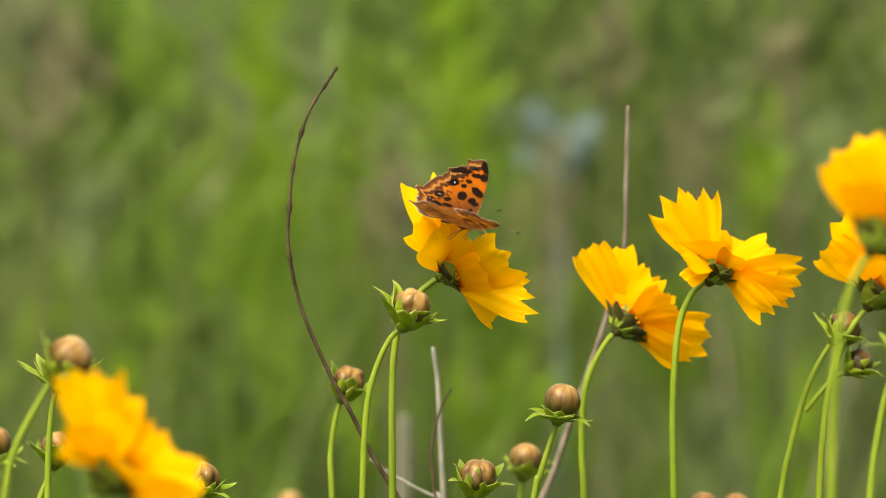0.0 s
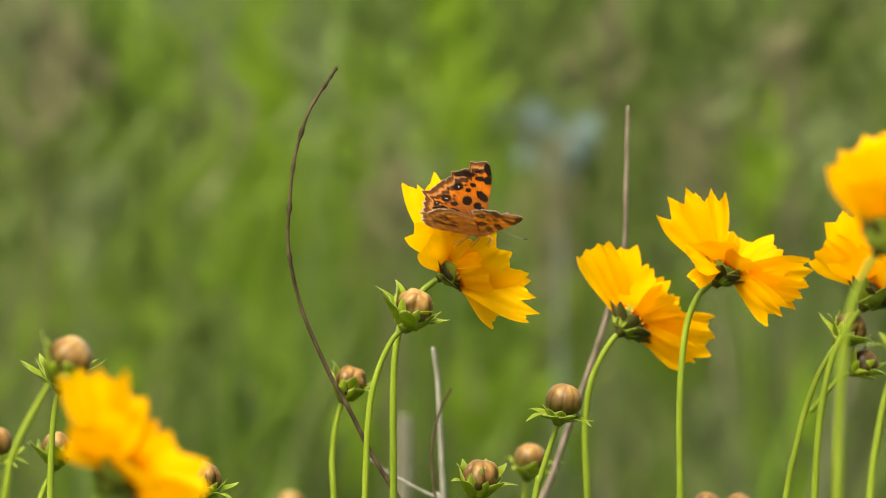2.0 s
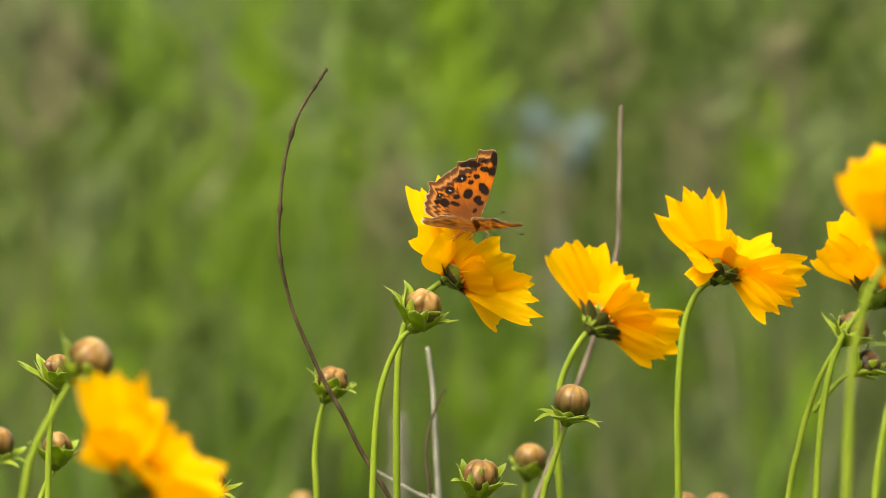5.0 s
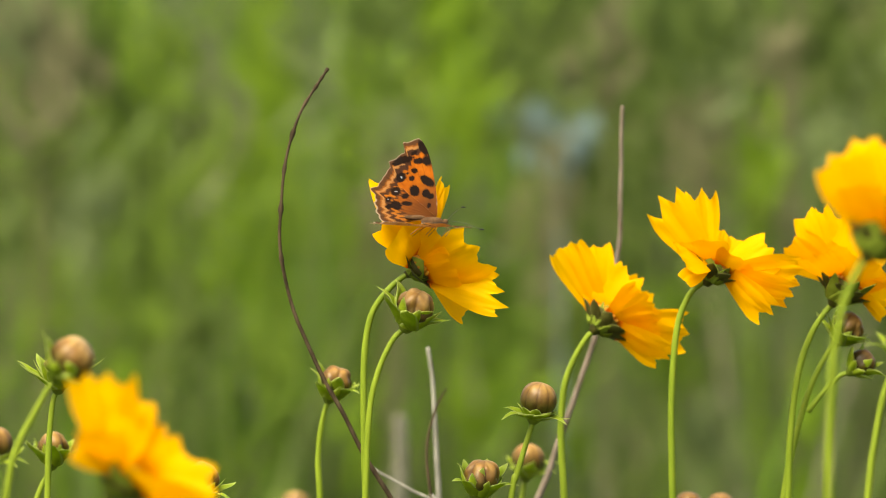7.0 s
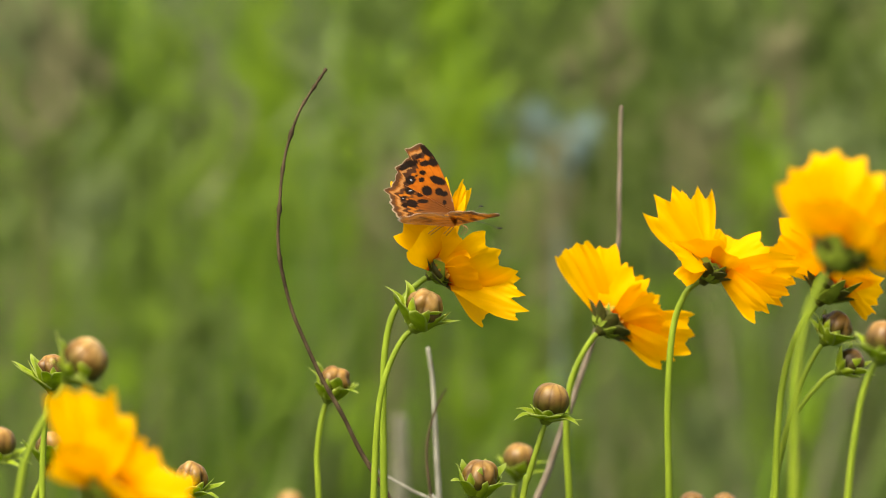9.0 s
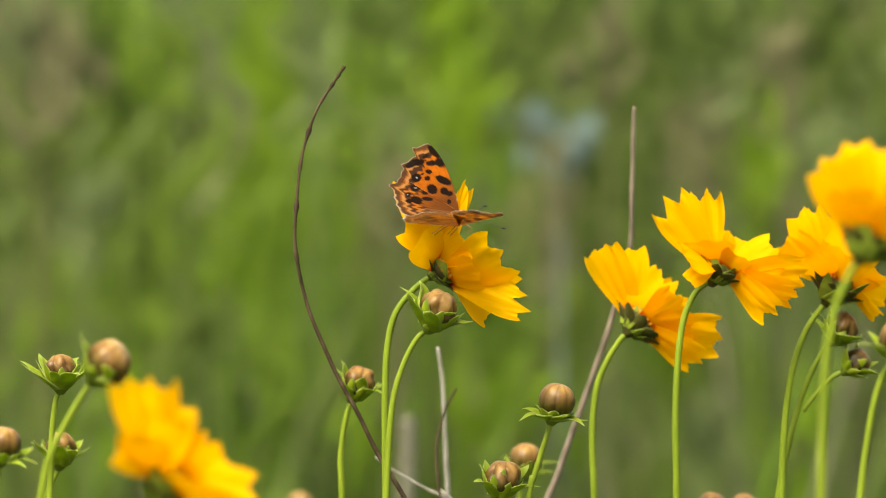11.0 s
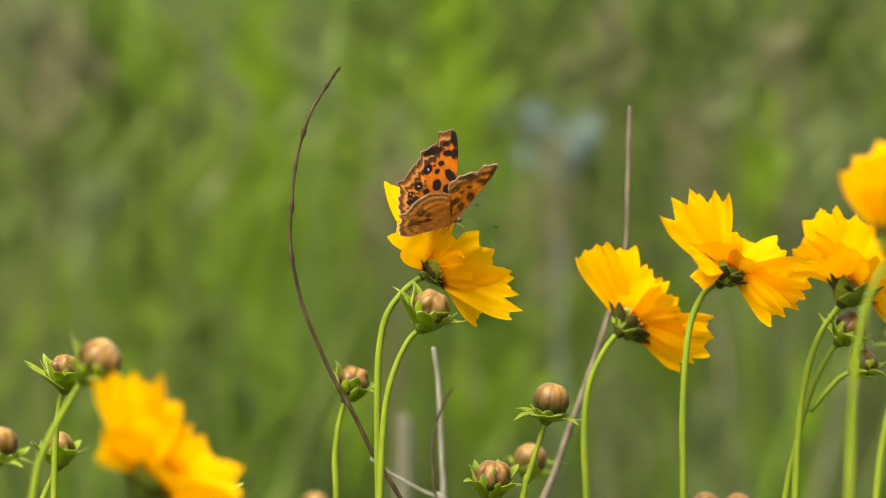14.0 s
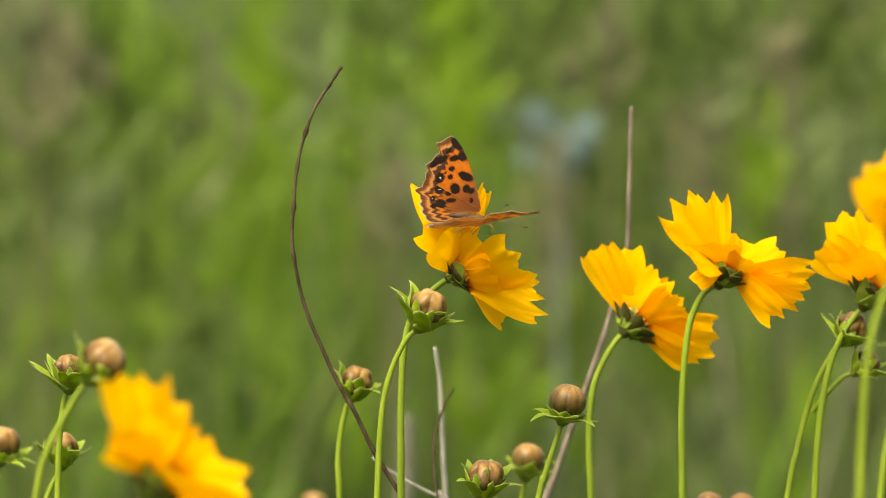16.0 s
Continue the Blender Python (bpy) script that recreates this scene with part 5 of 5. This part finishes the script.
LOWC_SWAY = [(0, 0), (0.5, -0.09), (1, -0.316), (1.5, -0.362), (2, 0.105), (2.5, -0.06), (3, 0.105), (3.5, 0.045), (4, -0.979), (6.5, -0.196), (7, -0.588), (7.5, -1.024), (8, 0.121), (8.5, -0.437), (9, -0.437), (11.5, 0.392), (12, 0.316), (12.5, 0.437), (13, 0.316), (13.5, 0.136), (14, 0.075), (14.5, 0.181), (15, -0.03), (15.5, 0.392), (16, 0.211)]
R_SWAY = [(0, 0), (0.5, -0.078), (1, -0.124), (1.5, -0.062), (2, 0), (2.5, 0.031), (3, 0.078), (3.5, 0.124), (4, 0.155), (6.5, 0.124), (7, -0.062), (7.5, 0.124), (8, -0.124), (8.5, 0.155), (9, -0.651), (11.5, 0.078), (12, 0.465), (12.5, 0.31), (13, 0.388), (13.5, 0.186), (14, 0.186), (14.5, -0.124), (15, 0.217), (15.5, 0.155), (16, 0.31)]
TWIG_SWAY = [(0, 0), (0.5, 0), (1, -0.197), (1.5, -0.166), (2, 0), (2.5, -0.045), (3, 0.045), (3.5, 0.015), (4, -0.348), (6.5, -0.121), (7, -0.242), (7.5, -0.363), (8, -0.166), (8.5, -0.288), (9, -0.288), (11.5, 0.257), (12, 0.242), (12.5, 0.242), (13, 0.151), (13.5, 0.061), (14, 0.061), (14.5, 0.061), (15, -0.015), (15.5, 0.121), (16, 0.121)]
DRYSTEM_SWAY = [(0, 0), (0.5, 0), (1, -0.133), (1.5, -0.116), (2, 0), (2.5, -0.017), (3, 0.033), (3.5, 0.033), (4, -0.249), (6.5, -0.116), (7, -0.166), (7.5, -0.282), (8, -0.149), (8.5, -0.232), (9, -0.199), (11.5, 0.216), (12, 0.199), (12.5, 0.199), (13, 0.149), (13.5, 0.05), (14, 0.05), (14.5, 0.05), (15, 0), (15.5, 0.099), (16, 0.099)]
DRY_SWAY = [(0, 0), (0.5, 0), (1, -0.095), (1.5, -0.095), (2, 0), (2.5, -0.038), (3, 0.019), (3.5, 0), (4, -0.227), (6.5, -0.095), (7, -0.17), (7.5, -0.227), (8, -0.17), (8.5, -0.227), (9, -0.17), (11.5, 0.189), (12, 0.17), (12.5, 0.133), (13, 0.114), (13.5, 0.019), (14, 0.019), (14.5, 0.057), (15, 0), (15.5, 0.076), (16, 0.076)]
FORK_SWAY = [(0, 0), (0.5, 0), (1, -0.095), (1.5, -0.095), (2, 0), (2.5, -0.038), (3, 0.019), (3.5, 0), (4, -0.229), (6.5, -0.095), (7, -0.172), (7.5, -0.229), (8, -0.172), (8.5, -0.229), (9, -0.172), (11.5, 0.191), (12, 0.172), (12.5, 0.134), (13, 0.114), (13.5, 0.019), (14, 0.019), (14.5, 0.057), (15, 0), (15.5, 0.076), (16, 0.076)]
PALE_SWAY = [(0, 0), (0.5, 0), (1, -0.124), (1.5, -0.124), (2, 0), (2.5, -0.049), (3, 0.025), (3.5, 0), (4, -0.297), (6.5, -0.124), (7, -0.223), (7.5, -0.297), (8, -0.223), (8.5, -0.297), (9, -0.223), (11.5, 0.247), (12, 0.223), (12.5, 0.173), (13, 0.148), (13.5, 0.025), (14, 0.025), (14.5, 0.074), (15, 0), (15.5, 0.099), (16, 0.099)]
STRAND_SWAY = [(0, 0), (0.5, 0), (1, -0.1), (1.5, -0.1), (2, 0), (2.5, -0.04), (3, 0.02), (3.5, 0), (4, -0.239), (6.5, -0.1), (7, -0.179), (7.5, -0.239), (8, -0.179), (8.5, -0.239), (9, -0.179), (11.5, 0.199), (12, 0.179), (12.5, 0.139), (13, 0.119), (13.5, 0.02), (14, 0.02), (14.5, 0.06), (15, 0), (15.5, 0.08), (16, 0.08)]
BUTTERFLY_AT = [(0, 0.009, 1.4785, 0.5962), (0.5, 0.0068, 1.4785, 0.5949), (1, 0.0006, 1.4785, 0.5942), (1.5, 0.0094, 1.4785, 0.5937), (2, 0.0111, 1.4785, 0.5942), (2.5, 0.0096, 1.4785, 0.5954), (3, 0.0134, 1.4785, 0.596), (3.5, 0.01, 1.4785, 0.5959), (4, 0.0106, 1.4785, 0.5952), (6.5, 0.002, 1.4785, 0.597), (7, -0.0017, 1.4785, 0.5972), (7.5, 0.0002, 1.4785, 0.598), (8, 0.0093, 1.4785, 0.5973), (8.5, 0.0037, 1.4785, 0.5975), (9, 0.0036, 1.4785, 0.5975), (11.5, 0.0059, 1.4785, 0.5975), (12, 0.023, 1.4785, 0.5959), (12.5, 0.0114, 1.4785, 0.5975), (13, 0.0116, 1.4785, 0.5967), (13.5, 0.0152, 1.4785, 0.5967), (14, 0.0024, 1.4785, 0.5978), (14.5, 0.0087, 1.4785, 0.5982), (15, 0.0094, 1.4785, 0.5977), (15.5, 0.008, 1.4785, 0.5977), (16, 0.0112, 1.4785, 0.5978)]
FAR_WING = [(0, 34.7, 9.0, -10.9, 10.9, 2.3), (0.5, 34.2, 10.2, -10.7, 11.0, 2.6), (1, 27.7, 17.9, -9.1, 6.4, 2.8), (1.5, 36.0, 11.3, -11.1, 10.1, 2.3), (2, 37.7, 8.8, -10.3, 8.5, 2.6), (2.5, 35.6, 6.1, -2.0, 7.5, 3.2), (3, 44.1, 3.0, -8.4, 6.7, 3.2), (3.5, 53.4, 2.5, -19.5, 10.4, 2.7), (4, 41.5, 13.0, -31.4, 8.1, 1.6), (6.5, 51.0, -1.8, -7.4, 3.2, 3.5), (7, 53.7, -4.0, -9.5, 4.6, 2.6), (7.5, 48.3, -5.7, -3.9, 2.3, 3.1), (8, 43.6, -2.1, -1.2, 0.4, 3.2), (8.5, 49.1, -2.8, -7.9, -0.9, 3.1), (9, 47.8, -6.5, -2.8, 0.0, 3.8), (11.5, 44.0, -0.7, -0.5, -0.0, 3.9), (12, 49.4, 2.2, -6.8, 0.1, 3.1), (12.5, 47.7, -2.0, -3.0, -0.0, 3.4), (13, 57.3, -5.2, -15.1, 2.2, 3.5), (13.5, 59.5, -2.4, -32.1, 5.7, 2.9), (14, 61.0, -3.9, -27.6, 8.1, 2.6), (14.5, 58.1, -5.3, -19.3, -1.7, 3.2), (15, 54.6, -9.9, -9.6, 1.1, 3.9), (15.5, 59.4, -13.0, -20.3, 0.1, 4.6), (16, 57.5, -11.9, -15.9, 0.3, 4.0)]
NEAR_WING = [(0, 161.9, 17.8, -12.4, 39.9, 0), (0.5, 152.3, 13.6, -20.6, 49.8, 0), (1, 153.7, 16.8, -0.4, 33.1, 0), (1.5, 160.4, 15.3, -8.2, 40.7, 0), (2, 157.3, 10.3, -2.0, 40.2, 0), (2.5, 169.0, 10.1, -0.2, 41.2, 0), (3, 167.4, 8.1, 4.7, 42.2, 0), (3.5, 158.7, 4.7, 6.2, 41.1, 0), (4, 161.4, 7.4, 9.6, 36.3, 0), (6.5, 171.6, 7.9, 1.4, 36.7, 0), (7, 173.6, 2.9, -3.4, 40.8, 0), (7.5, 174.5, 6.1, -3.7, 47.3, 0), (8, 176.2, 7.5, 8.1, 35.9, 0), (8.5, 172.7, 6.5, 9.0, 33.2, 0), (9, 166.8, 3.5, 8.8, 34.5, 0), (11.5, 166.3, 5.0, 10.5, 32.3, 0), (12, 170.9, 8.7, 7.5, 34.3, 0), (12.5, 167.8, 3.4, 9.5, 33.4, 0), (13, 158.0, -4.3, 11.5, 35.9, 0), (13.5, 140.7, -11.8, 23.2, 38.2, 0), (14, 140.3, -14.1, 20.2, 40.0, 0), (14.5, 157.4, -5.0, 18.2, 40.9, 0), (15, 171.8, -0.4, 12.5, 39.3, 0), (15.5, 164.5, -3.3, 17.1, 39.7, 0), (16, 167.8, -2.4, 15.3, 39.2, 0)]
SWAYS = {"F1": F1_SWAY, "F2": F2_SWAY, "F3": F3_SWAY, "F4": F4_SWAY, "F5": F5_SWAY, "FL": FL_SWAY, "BUD1": BUD1_SWAY, "BUD2": BUD2_SWAY, "BUD3": BUD3_SWAY, "BUD4": BUD4_SWAY, "BUD5": BUD5_SWAY, "BUD6": BUD6_SWAY, "L1": L1_SWAY, "L2": L2_SWAY, "L3": L3_SWAY, "L4": L4_SWAY, "L0": L0_SWAY, "LOWA": LOWA_SWAY, "LOWB": LOWB_SWAY, "LOWC": LOWC_SWAY, "R": R_SWAY, "TWIG": TWIG_SWAY, "DRYSTEM": DRYSTEM_SWAY, "DRY": DRY_SWAY, "FORK": FORK_SWAY, "PALE": PALE_SWAY, "STRAND": STRAND_SWAY}


def motions():
    for key, rows in SWAYS.items():
        x, y = PLANTS[key].location[0], PLANTS[key].location[1]
        walk(PLANTS[key], [(t, pose(x, y, -sag[0] * 0.001 if sag else 0.0, 0, lean, 0)) for t, lean, *sag in rows])
    walk(FLY, [(t, pose(x, y, z)) for t, x, y, z in BUTTERFLY_AT])
    for key, rows in (("far", FAR_WING), ("near", NEAR_WING)):
        back, out = (-0.2, 0.0) if key == "near" else (0.0, 0.0015)
        walk(WINGS[key, "hindwing"], [(t, pose(0, out, rise * 0.001, rx, ry, rz) @ pose(0, 0, 0, 0, 0, back * sweep)) for t, rx, ry, rz, sweep, rise in rows])
        walk(WINGS[key, "forewing"], [(t, pose(0, out, rise * 0.001, rx, ry, rz) @ pose(0, 0, 0, 0, 0, -sweep)) for t, rx, ry, rz, sweep, rise in rows])


motions()
